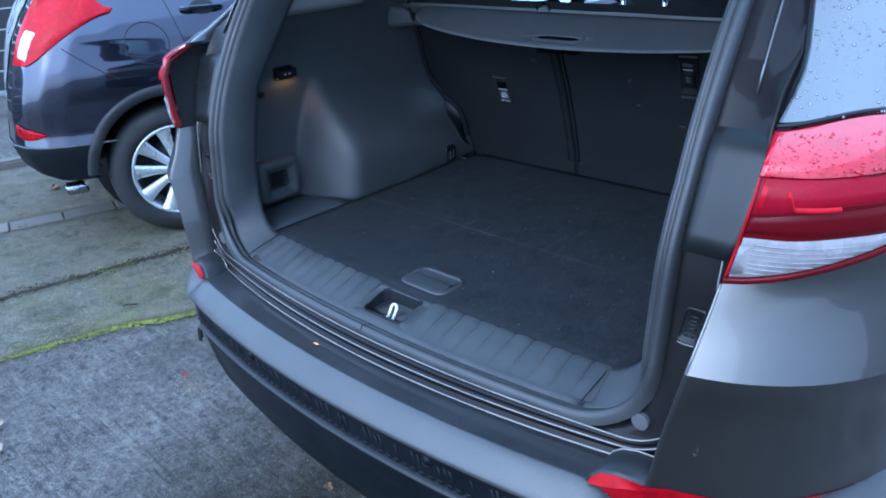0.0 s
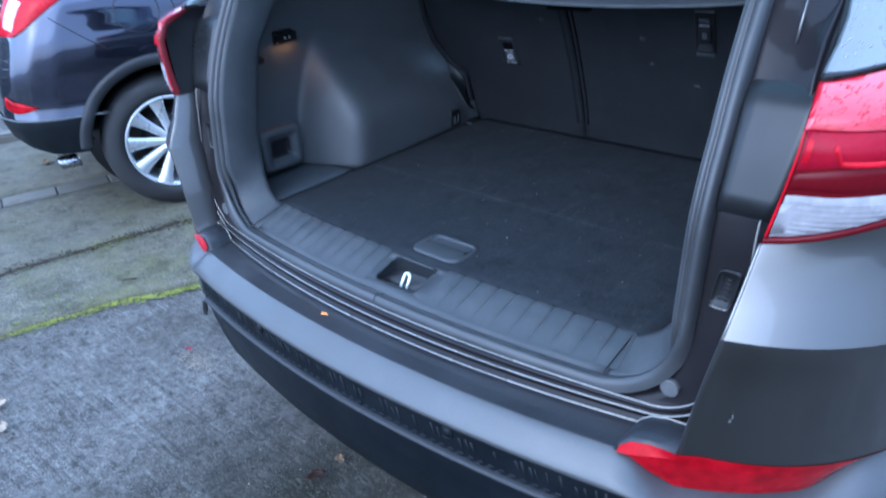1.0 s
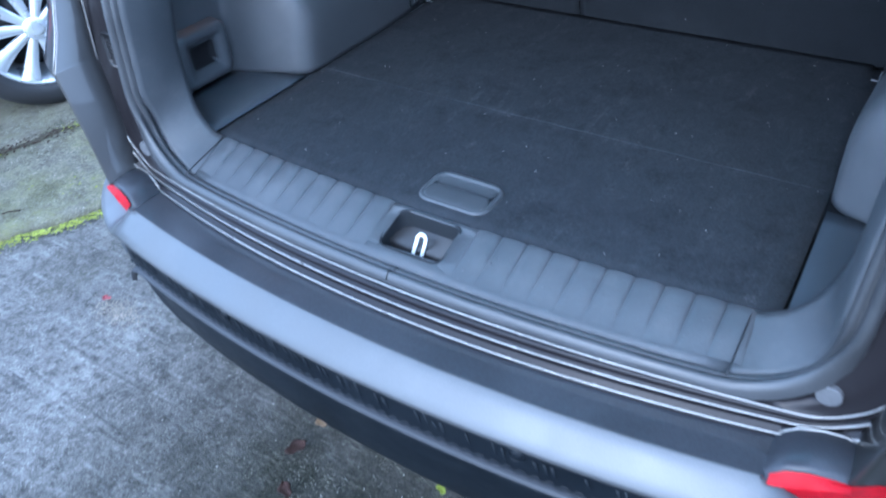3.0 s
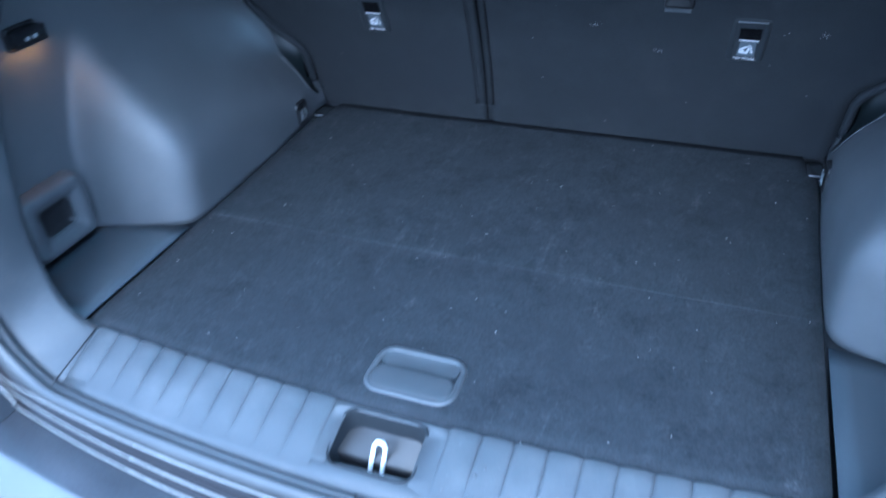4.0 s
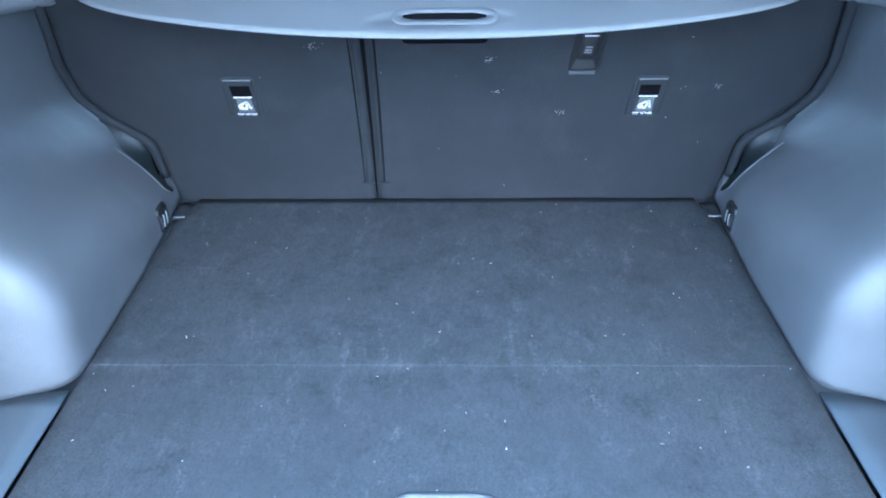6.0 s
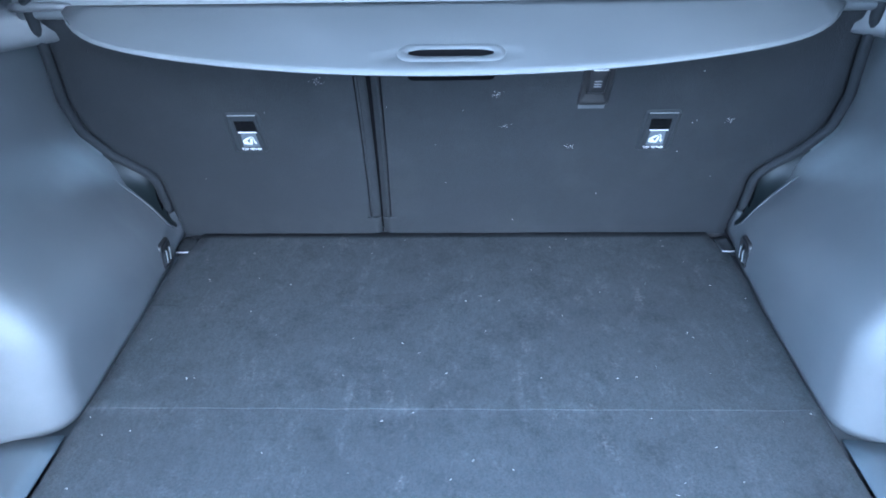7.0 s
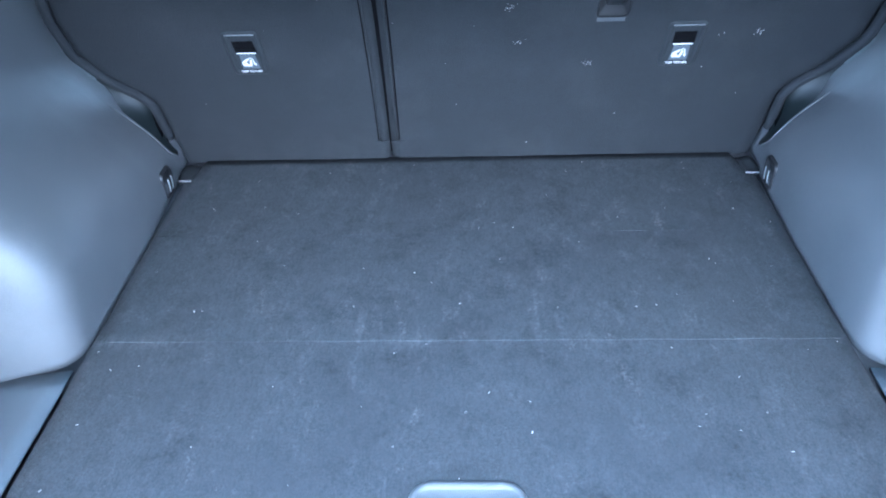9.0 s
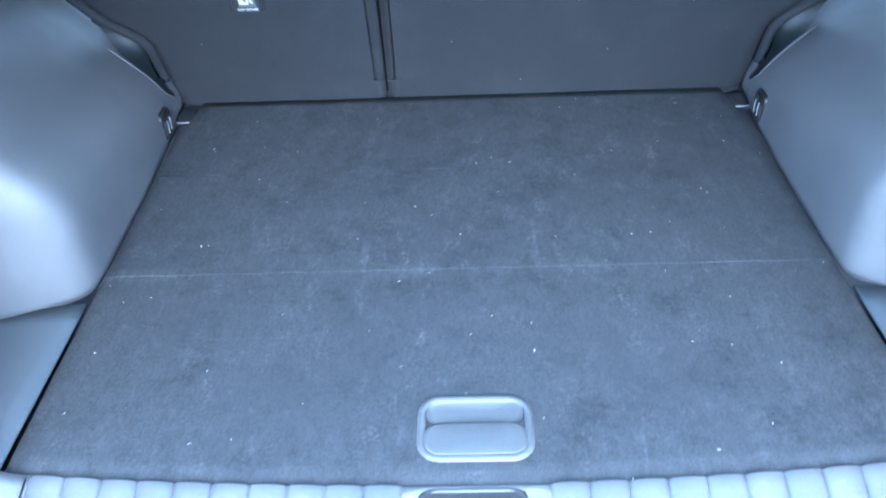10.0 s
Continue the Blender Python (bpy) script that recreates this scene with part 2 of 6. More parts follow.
def asphalt():
    noisy, band, blend, times, cells, finish, sum2, along = node_mat("wet_asphalt")
    stone, chip = cells(120), cells(64)
    grain = times(band(noisy(230, 3, 0.75), 0.38, 0.64), band(stone.outputs["Color"], 0.0, 0.8, 0.25, 1.0))
    clump = times(band(noisy(26, 6, 0.75), 0.40, 0.60), band(chip.outputs["Color"], 0.1, 0.8, 0.2, 1.0))
    worn = band(noisy(2.3, 9, 0.68), 0.46, 0.62)
    worn_fine = times(worn, band(noisy(38, 5, 0.7), 0.42, 0.62))
    damp = band(noisy(0.9, 6, 0.6), 0.42, 0.62)
    streak = times(band(noisy(26, 6, 0.65, (0.16, 1.8, 1)), 0.54, 0.66), band(noisy(60, 3), 0.4, 0.6))
    c = blend(grain, (0.050, 0.046, 0.043), (0.27, 0.252, 0.228))
    c = blend(damp, c, blend(grain, (0.036, 0.033, 0.030), (0.200, 0.185, 0.165)))
    c = blend(clump, c, (0.026, 0.024, 0.021))
    c = blend(worn_fine, c, (0.180, 0.172, 0.158))
    c = blend(streak, c, (0.20, 0.192, 0.176))
    c = blend(times(band(noisy(30, 5, 0.7, (0.16, 1.7, 1)), 0.54, 0.64), band(noisy(4, 3), 0.40, 0.62, 0.2, 0.8)), c, (0.016, 0.015, 0.014))
    c = blend(times(band(noisy(310, 2, 0.6, (0.5, 1.4, 1)), 0.61, 0.70), band(noisy(12, 5, 0.75), 0.40, 0.58)), c, (0.45, 0.43, 0.40))
    c = blend(times(band(noisy(1.7, 8, 0.7, (1, 1, 1)), 0.56, 0.72), band(noisy(90, 3), 0.4, 0.6)), c, (0.035, 0.032, 0.016))
    # moss-filled tarmac, brushed in short grooves, with the car's shade painted into its colour
    shaded_moss = band(times(times(along(0, -1.0, -0.35), along(1, 0.28, -0.12)), times(along(0, 1.7, 0.9), along(1, -1.8, -1.0))), 0.0, 0.22, 0.0, 0.49)
    rough_shaded_moss = blend(band(noisy(150, 4, 0.75), 0.40, 0.62), (0.0040, 0.0042, 0.0024), (0.027, 0.0258, 0.0165))
    rough_shaded_moss = blend(times(band(noisy(70, 4, 0.7, (0.5, 2.2, 1)), 0.52, 0.62), band(noisy(9, 5, 0.7), 0.42, 0.6)), rough_shaded_moss, (0.070, 0.066, 0.050))
    rough_shaded_moss = blend(times(band(noisy(300, 2, 0.6, (0.5, 1.5, 1)), 0.62, 0.70), band(noisy(7, 5, 0.75), 0.42, 0.58)), rough_shaded_moss, (0.30, 0.285, 0.22))
    ragged = band(sum2(band(sum2(shaded_moss, band(noisy(1.3, 6, 0.65), 0.3, 0.7, -0.05, 0.35)), 0.05, 0.75), band(noisy(6, 7, 0.75), 0.3, 0.7, 0.0, 0.3)), 0.15, 1.0)
    c = blend(ragged, c, rough_shaded_moss)
    return finish(c, sum2(band(damp, 0, 1, 0.66, 0.42), band(ragged, 0, 1, 0.0, 0.30)), sum2(noisy(210, 4, 0.75), noisy(46, 4, 0.7, (0.6, 1.6, 1))), 0.9, 0.005, 0.24)


def carpet():
    noisy, band, blend, times, cells, finish, sum2, along = node_mat("boot_carpet")
    fibre = band(noisy(380, 4, 0.8), 0.32, 0.68)
    tuft = band(noisy(70, 6, 0.8, (1.0, 0.6, 1)), 0.36, 0.66)
    c = blend(fibre, (0.0122, 0.0137, 0.0159), (0.0306, 0.0336, 0.0382))
    c = blend(times(tuft, band(noisy(9, 5, 0.7), 0.3, 0.7, 0.25, 0.9)), c, (0.0301, 0.0331, 0.0376))
    c = blend(band(noisy(150, 4, 0.75, (1.6, 0.35, 1)), 0.52, 0.70, 0.0, 0.75), c, (0.0164, 0.0180, 0.0207))
    c = blend(times(band(noisy(4.2, 6, 0.65), 0.46, 0.64), band(noisy(40, 5, 0.75), 0.3, 0.7, 0.2, 0.8)), c, (0.0193, 0.0210, 0.0244))
    scratch = times(band(noisy(5, 3, 0.6, (7.0, 0.8, 1)), 0.66, 0.72), band(noisy(90, 4, 0.75), 0.42, 0.62))
    c = blend(band(scratch, 0, 1, 0.0, 0.6), c, (0.0420, 0.0460, 0.0520))
    c = blend(times(band(noisy(14, 7, 0.75), 0.50, 0.64, 0.0, 0.75), band(noisy(120, 4, 0.8), 0.34, 0.62)), c, (0.0108, 0.0118, 0.0138))
    c = blend(times(band(noisy(19, 7, 0.75, (1.3, 0.8, 1)), 0.54, 0.68, 0.0, 0.7), band(noisy(170, 4, 0.8), 0.40, 0.64)), c, (0.046, 0.050, 0.056))
    scuff = times(band(noisy(11, 8, 0.75, (2.0, 0.8, 1)), 0.58, 0.74), band(noisy(190, 3, 0.75), 0.42, 0.66))
    c = blend(band(scuff, 0, 1, 0.0, 0.7), c, (0.085, 0.087, 0.092))
    # dust rubbed into the folding crease
    crease = times(times(along(1, 0.352, 0.3735), along(1, 0.392, 0.3745)), times(band(noisy(6, 5, 0.7, (1, 0.3, 1)), 0.42, 0.62), band(noisy(120, 4, 0.8, (1.0, 0.4, 1)), 0.36, 0.64)))
    c = blend(band(crease, 0.0, 0.42, 0.0, 0.38), c, (0.0620, 0.0670, 0.0742))
    return finish(c, band(fibre, 0, 1, 0.98, 0.85), noisy(420, 3, 0.75), 0.45, 0.0015, 0.10)


def concrete(name, light, dark, algae, green):
    noisy, band, blend, times, cells, finish, *_ = node_mat(name)
    grain = times(band(noisy(130, 5, 0.8), 0.40, 0.62), band(noisy(17, 6, 0.75), 0.30, 0.62, 0.25, 1.0))
    c = blend(grain, dark, light)
    c = blend(times(band(noisy(2.6, 8, 0.7), 0.44, 0.62), band(noisy(45, 5, 0.75), 0.36, 0.60, 0.2, 1.0)), c, green)
    c = blend(times(band(noisy(5.5, 7, 0.7), 0.48, 0.62), band(noisy(80, 4, 0.75), 0.40, 0.58)), c, algae)
    c = blend(times(band(noisy(11, 8, 0.8), 0.55, 0.66), band(noisy(160, 3, 0.7), 0.36, 0.56)), c, (0.022, 0.020, 0.012))
    stone = cells(110)
    c = blend(times(band(stone.outputs["Distance"], 0.26, 0.10), band(noisy(14, 3, 0.7), 0.50, 0.58)), c, (0.42, 0.40, 0.36))
    damp = band(noisy(1.1, 5), 0.4, 0.6)
    return finish(c, band(damp, 0, 1, 0.80, 0.50), noisy(120, 6, 0.8), 1.0, 0.008, 0.3)


CONCRETE = concrete("mossy_concrete", (0.25, 0.230, 0.172), (0.040, 0.037, 0.024), (0.045, 0.046, 0.016), (0.130, 0.125, 0.050))
CONCRETE_DARK = concrete("damp_concrete", (0.205, 0.188, 0.145), (0.068, 0.062, 0.045), (0.042, 0.041, 0.022), (0.105, 0.100, 0.055))
ASPHALT = asphalt()
CARPET = carpet()


LAMP = bpy.data.materials.new("lit_lamp")
LAMP.use_nodes = True
LAMP.node_tree.nodes["Principled BSDF"].inputs["Emission Color"].default_value = (1.0, 0.42, 0.10, 1)
LAMP.node_tree.nodes["Principled BSDF"].inputs["Emission Strength"].default_value = 7.5


# ---- building helpers ----
def thing(name, label, category, at=(0, 0, 0), group="", kind=""):
    e = new(name)
    e.location = at
    e.empty_display_size = 0.1
    return tagged(e, label, category, group, kind)


def place(ob, parent):
    """Hang ob, whose mesh is in world metres, under its thing."""
    if parent is not None:
        chain = Vector((0, 0, 0))
        p = parent
        while p is not None:
            chain += p.location
            p = p.parent
        ob.parent = parent
        ob.location = -chain
    return ob


def part(name, bm, material, parent=None, label="", smooth=True, bevel=0.0):
    me = bpy.data.meshes.new(name)
    bmesh.ops.recalc_face_normals(bm, faces=bm.faces[:])
    bm.to_mesh(me)
    bm.free()
    if smooth:
        me.shade_smooth()
    me.materials.append(material)
    ob = place(new(name, me), parent)
    if bevel:
        b = ob.modifiers.new("bevel", "BEVEL")
        b.width, b.segments, b.limit_method = bevel, 2, "ANGLE"
        b.angle_limit = radians(35)
    if label:
        tagged(ob, label)
    return ob


def box(bm, cx, cy, cz, sx, sy, sz, m=None):
    r = bmesh.ops.create_cube(bm, size=1)
    vs = r["verts"]
    bmesh.ops.scale(bm, vec=(sx, sy, sz), verts=vs)
    if m is not None:
        bmesh.ops.transform(bm, matrix=m, verts=vs)
    bmesh.ops.translate(bm, vec=(cx, cy, cz), verts=vs)
    return vs


def cyl(bm, a, b, r, r2=None, seg=20):
    a, b = Vector(a), Vector(b)
    d = b - a
    m = Matrix.Translation((a + b) / 2) @ d.to_track_quat("Z", "Y").to_matrix().to_4x4()
    return bmesh.ops.create_cone(bm, cap_ends=True, segments=seg, radius1=r, radius2=r if r2 is None else r2, depth=d.length, matrix=m)["verts"]


def grid(rows, closed=False, bm=None, cap=False):
    """A mesh through rows of points; closed joins each row's end to its start."""
    bm = bm or bmesh.new()
    vs = [[bm.verts.new(p) for p in row] for row in rows]
    for a, b in zip(vs, vs[1:]):
        n = len(a)
        for i in range(n if closed else n - 1):
            j = (i + 1) % n
            bm.faces.new((a[i], a[j], b[j], b[i]))
    if closed and not cap:
        size = [max((Vector(p) - Vector(r[0])).length for p in r) for r in (rows[-2], rows[-1])]
        if size[1] < 0.5 * size[0]:
            bm.faces.new(vs[-1])
    if cap:
        bm.faces.new(vs[0][::-1])
        bm.faces.new(vs[-1])
    return bm


def sheet(name, rows, material, parent=None, thick=0.003, label="", closed=False):
    """A curved panel with real thickness."""
    ob = part(name, grid(rows, closed), material, parent, label)
    s = ob.modifiers.new("thickness", "SOLIDIFY")
    s.thickness, s.offset = thick, 0
    return ob


def prism(outline, y0, y1, axis="y"):
    """An outline in two axes drawn out along the third."""
    bm = bmesh.new()
    def p(a, b, c):
        return {"y": (a, c, b), "z": (a, b, c), "x": (c, a, b)}[axis]
    lo = [bm.verts.new(p(a, b, y0)) for a, b in outline]
    hi = [bm.verts.new(p(a, b, y1)) for a, b in outline]
    bm.faces.new(lo)
    bm.faces.new(hi[::-1])
    for i in range(len(lo)):
        j = (i + 1) % len(lo)
        bm.faces.new((lo[i], hi[i], hi[j], lo[j]))
    return bm


def ease(a, b, v):
    v = min(1.0, max(0.0, (v - a) / (b - a)))
    return v * v * (3 - 2 * v)


def table(v, pairs):
    """Linear reading of y at v from (x, y) pairs."""
    if v <= pairs[0][0]:
        return pairs[0][1]
    for (a, p), (b, q) in zip(pairs, pairs[1:]):
        if v <= b:
            return p + (q - p) * (v - a) / (b - a)
    return pairs[-1][1]


def rounded(w, h, r, n=5):
    pts = []
    for cx, cy, a0 in ((w / 2 - r, h / 2 - r, 0), (-w / 2 + r, h / 2 - r, 90), (-w / 2 + r, -h / 2 + r, 180), (w / 2 - r, -h / 2 + r, 270)):
        for i in range(n + 1):
            a = radians(a0 + 90 * i / n)
            pts.append((cx + r * math.cos(a), cy + r * math.sin(a)))
    return pts


def tube(points, r, seg=8, closed=False):
    """A swept round section."""
    rows = []
    n = len(points)
    for i, p in enumerate(points):
        p = Vector(p)
        a = Vector(points[(i - 1) % n] if closed or i else points[0])
        b = Vector(points[(i + 1) % n] if closed or i < n - 1 else points[-1])
        t = (b - a).normalized()
        s = t.cross(Vector((0.13, 0.29, 0.95))).normalized()
        u = t.cross(s)
        rows.append([p + r * (math.cos(k * math.tau / seg) * s + math.sin(k * math.tau / seg) * u) for k in range(seg)])
    if closed:
        rows.append(rows[0])
    bm = grid(rows, True, cap=not closed)
    bmesh.ops.remove_doubles(bm, verts=bm.verts[:], dist=1e-6)
    return bm



BALL = bmesh.new()
bmesh.ops.create_icosphere(BALL, subdivisions=1, radius=1)
LUMP_V = np.array([v.co[:] for v in BALL.verts])
LUMP_F = np.array([[v.index for v in f.verts] for f in BALL.faces])
BALL.free()


BALL = bmesh.new()
bmesh.ops.create_icosphere(BALL, subdivisions=2, radius=1)
FINE_V = np.array([v.co[:] for v in BALL.verts])
FINE_F = np.array([[v.index for v in f.verts] for f in BALL.faces])
BALL.free()


def blobs(name, spots, material, parent=None, fine=False):
    """Many little lumps in one mesh; spots are (x, y, z, rx, ry, rz)."""
    a = np.array(spots)
    BALL_V, BALL_F = (FINE_V, FINE_F) if fine else (LUMP_V, LUMP_F)
    v = (a[:, None, :3] + a[:, None, 3:] * BALL_V[None]).reshape(-1, 3)
    f = (np.arange(len(a))[:, None, None] * len(BALL_V) + BALL_F[None]).reshape(-1, 3)
    me = bpy.data.meshes.new(name)
    me.from_pydata(v.tolist(), [], f.tolist())
    me.shade_smooth()
    me.materials.append(material)
    return place(new(name, me), parent)


# ---- ground ----
def uneven(x, y, a=0.004):
    return a * noise.noise(Vector((x * 0.9, y * 0.9, 0.3))) + a * 0.5 * noise.noise(Vector((x * 3.1, y * 3.1, 4.0)))


def line_x(y, x0, slope, wob, seed):
    return x0 + slope * y + wob * noise.noise(Vector((y * 1.7, seed, 0))) + wob * 0.5 * noise.noise(Vector((y * 6.0, seed, 2)))


def build_ground():
    bm = bmesh.new()
    xs = [-400, -120, -40, -16, -9] + [-6 + 0.2 * i for i in range(51)] + [6, 10, 20, 60, 150, 400]
    ys = [-400, -120, -40, -14, -7] + [-4 + 0.2 * i for i in range(46)] + [7, 10, 20, 60, 150, 400]
    grid([[(x, y, uneven(x, y) - 0.004) for x in xs] for y in ys], bm=bm)
    tagged(part("ground", bm, ASPHALT), "dark wet asphalt yard, worn and stained", "ground", kind="structure")


def slab(name, x_in, x_out, z, material, label, y0=-4.0, y1=5.0):
    """A strip of concrete between two ragged edges, lying on the ground."""
    rows = []
    for i in range(91):
        y = y0 + (y1 - y0) * i / 90
        a, b = x_in(y), x_out(y)
        row = [(a, y, -0.02)]
        for k in range(9):
            x = a + (b - a) * k / 8
            row.append((x, y, z + uneven(x, y, 0.005)))
        row.append((b, y, -0.02))
        rows.append(row)
    tagged(part(name, grid(rows), material), label, "pavement", kind="structure")


build_ground()
edge_a = lambda y: line_x(y, -1.79, 0.30, 0.11, 1.0)
edge_b = lambda y: line_x(y, -2.38, 0.22, 0.07, 2.0)
edge_c = lambda y: line_x(y, -3.33, 0.30, 0.0, 3.0)
slab("pavement", edge_a, edge_b, 0.012, CONCRETE, "mossy damp concrete strip with a broken edge")
slab("pavement_dark", edge_b, edge_c, 0.004, CONCRETE_DARK, "smooth dark damp concrete with green algae")


slab("pavement_joint", lambda y: edge_b(y) + 0.012 + 0.026 * noise.noise(Vector((y * 9, 1, 4))), lambda y: edge_b(y) - 0.012 - 0.024 * noise.noise(Vector((y * 11, 5, 4))), 0.0165, SOIL, "ragged joint in the concrete filled with dark wet dirt")


def build_moss():
    rnd = random.Random(5)
    spots = []
    for i in range(12000):
        y = rnd.uniform(-1.3, 1.2)
        dense = max(0.0, 0.50 + 1.0 * noise.noise(Vector((y * 4, 7, 0))))
        if rnd.random() > 1.15 * dense - 0.12:
            continue
        x = edge_a(y) + rnd.gauss(0.010, 0.007 + 0.030 * dense)
        r = rnd.uniform(0.0010, 0.0036) * (0.6 + 0.7 * dense)
        spots.append((x, y, 0.009, r * rnd.uniform(0.8, 1.6), r * rnd.uniform(0.8, 1.8), r * 0.45))
    for i in range(700):
        y = rnd.uniform(-1.0, 1.3)
        x = edge_a(y) + (edge_b(y) - edge_a(y)) * rnd.random()
        if noise.noise(Vector((x * 3, y * 3, 5))) < 0.1:
            continue
        r = rnd.uniform(0.002, 0.005)
        spots.append((x, y, 0.013, r, r * 1.3, r * 0.5))
    for i in range(900):
        y = rnd.uniform(-1.0, 1.4)
        if noise.noise(Vector((y * 5, 3, 8))) < 0.05:
            continue
        x = edge_b(y) + rnd.gauss(0.0, 0.022)
        r = rnd.uniform(0.001, 0.0035)
        spots.append((x, y, 0.0175, r * rnd.uniform(0.8, 1.6), r * rnd.uniform(0.8, 1.8), r * 0.6))
    tagged(blobs("moss", spots, MOSS), "bright yellow-green moss along the concrete edge", "moss", kind="stuff")


build_moss()


def build_pavers():
    holder = thing("paving_strip", "row of flat grey concrete gutter blocks in the ground", "pavement", (-3.3, 0, 0), kind="structure")
    bm = bmesh.new()
    box(bm, 0, 0, 0, 0.14, 0.27, 0.05)
    bmesh.ops.bevel(bm, geom=bm.edges[:], offset=0.006, segments=1, affect="EDGES")
    me = bpy.data.meshes.new("paver")
    bm.to_mesh(me)
    bm.free()
    me.materials.append(PAVER)
    rnd = random.Random(3)
    for i in range(22):
        ob = new("paver", me)
        y = -2.6 + 0.264 * i
        ob.parent = holder
        ob.location = (edge_c(y) - 0.075 + 3.3, y, -0.012 + rnd.uniform(-0.003, 0.003))
        ob.rotation_euler = (rnd.uniform(-0.015, 0.015), rnd.uniform(-0.015, 0.015), -math.atan(0.30) + rnd.uniform(-0.02, 0.02))


build_pavers()
slab("pavement_far", lambda y: edge_c(y) - 0.155, lambda y: line_x(y, -4.75, 0.30, 0.02, 4.0), 0.004, CONCRETE_DARK,
     "damp concrete beyond the gutter blocks")


def build_kerb():
    holder = thing("kerb", "weathered pale concrete kerb with moss at the road", "kerb", (-4.85, 0, 0), kind="structure")
    bm = bmesh.new()
    box(bm, 0, 0, 0, 0.13, 0.9, 0.10)
    bmesh.ops.bevel(bm, geom=bm.edges[:], offset=0.015, segments=2, affect="EDGES")
    me = bpy.data.meshes.new("kerb_stone")
    bm.to_mesh(me)
    bm.free()
    me.materials.append(PAVER)
    for i in range(9):
        y = -3.5 + 0.955 * i
        ob = new("kerb_stone", me)
        ob.parent = holder
        ob.location = (0.30 * y + 0.0, y, 0.0)
        ob.rotation_euler = (0, 0, -math.atan(0.30))


build_kerb()


def build_fence():
    holder = thing("board_fence", "dark stained horizontal board fence behind the cars", "fence", (-8.2, 2.0, 0))
    for i in range(9):
        bm = bmesh.new()
        box(bm, -8.2 + 0.6, 2.0, 0.12 + 0.2 * i, 0.03, 12.0, 0.185)
        part("board", bm, FENCE, holder, smooth=False)
    for i in range(7):
        bm = bmesh.new()
        box(bm, -8.2 + 0.53, -4.0 + 2.0 * i, 0.92, 0.09, 0.09, 1.86)
        part("post", bm, FENCE, holder, smooth=False)


build_fence()


# ---- the SUV with its boot open ----
suv = thing("suv", "dark grey metallic SUV parked with its empty boot open", "car", (0, 2.0, 0))


def opening_y(x, z, centre=-0.085):
    """How far back the tailgate opening's face lies."""
    side = -0.035 + 0.1 * (z - 0.8) if z < 1.0 else -0.015 + 0.25 * (z - 1.0) + 0.75 * (z - 1.0) ** 2
    mid = 1 - min(1.0, abs(x) / 0.62) ** 2
    lean = -0.9 * min(0.032, max(0.0, 0.720 - z)) * mid
    return side + (centre + 0.037) * mid * (1.0 if z < 1.1 else 0.8) + lean


def loop(xb, xm, xt, zb, zt, rb, rt, n=10):
    """A closed rounded outline in x and z, from the middle of the bottom, its sides leaning from xb over xm to xt."""
    half = []
    for i in range(14):
        half.append(((xb - rb) * i / 14, zb))
    for i in range(n + 1):
        a = radians(-90 + 90 * i / n)
        half.append((xb - rb + rb * math.cos(a), zb + rb + rb * math.sin(a)))
    z0, z1 = zb + rb, zt - rt
    for i in range(1, 16):
        z = z0 + (z1 - z0) * i / 16
        half.append((table(z, [(z0, xb), ((z0 + z1) / 2, xm), (z1, xt)]), z))
    for i in range(n + 1):
        a = radians(90 * i / n)
        half.append((xt - rt + rt * math.cos(a), zt - rt + rt * math.sin(a)))
    for i in range(1, 12):
        half.append(((xt - rt) * (1 - i / 12), zt))
    half.append((0.0, zt))
    left = [(-x, z) for x, z in half[1:-1]][::-1]
    return half + left


SEAL = loop(0.603, 0.607, 0.60, 0.711, 1.50, 0.135, 0.12)
JAMB_EDGE = loop(0.660, 0.695, 0.66, 0.697, 1.56, 0.093, 0.13)
NLOOP = len(SEAL)


def at_opening(pts, dy=0.0, centre=-0.085):
    return [Vector((x, opening_y(x, z, centre) + dy, z)) for x, z in pts]


def inward(pts, d):
    """The outline moved towards its own middle by d."""
    out = []
    n = len(pts)
    for i in range(n):
        (ax, az), (bx, bz) = pts[i - 1], pts[(i + 1) % n]
        tx, tz = bx - ax, bz - az
        s = math.hypot(tx, tz) or 1
        out.append((pts[i][0] - tz / s * d, pts[i][1] + tx / s * d))
    return out


SEAL_N = [(b[0] - a[0], b[1] - a[1]) for a, b in zip(SEAL, inward(SEAL, 1.0))]


def seal_pt(i, d, dy):
    """On the seal: d inwards, dy forwards; along the bottom the seal lies flat on the sill."""
    (x, z), (nx, nz) = SEAL[i], SEAL_N[i]
    f = radians(90) * (1 - ease(0.735, 0.85, z))
    n = Vector((nx, 0, nz))
    fwd = Vector((0, 1, 0))
    return Vector((x, opening_y(x, z), z)) + d * (math.cos(f) * n + math.sin(f) * fwd) + dy * (math.cos(f) * fwd - math.sin(f) * n)


def seal_row(d, dy):
    return [seal_pt(i, d, dy) for i in range(NLOOP)]


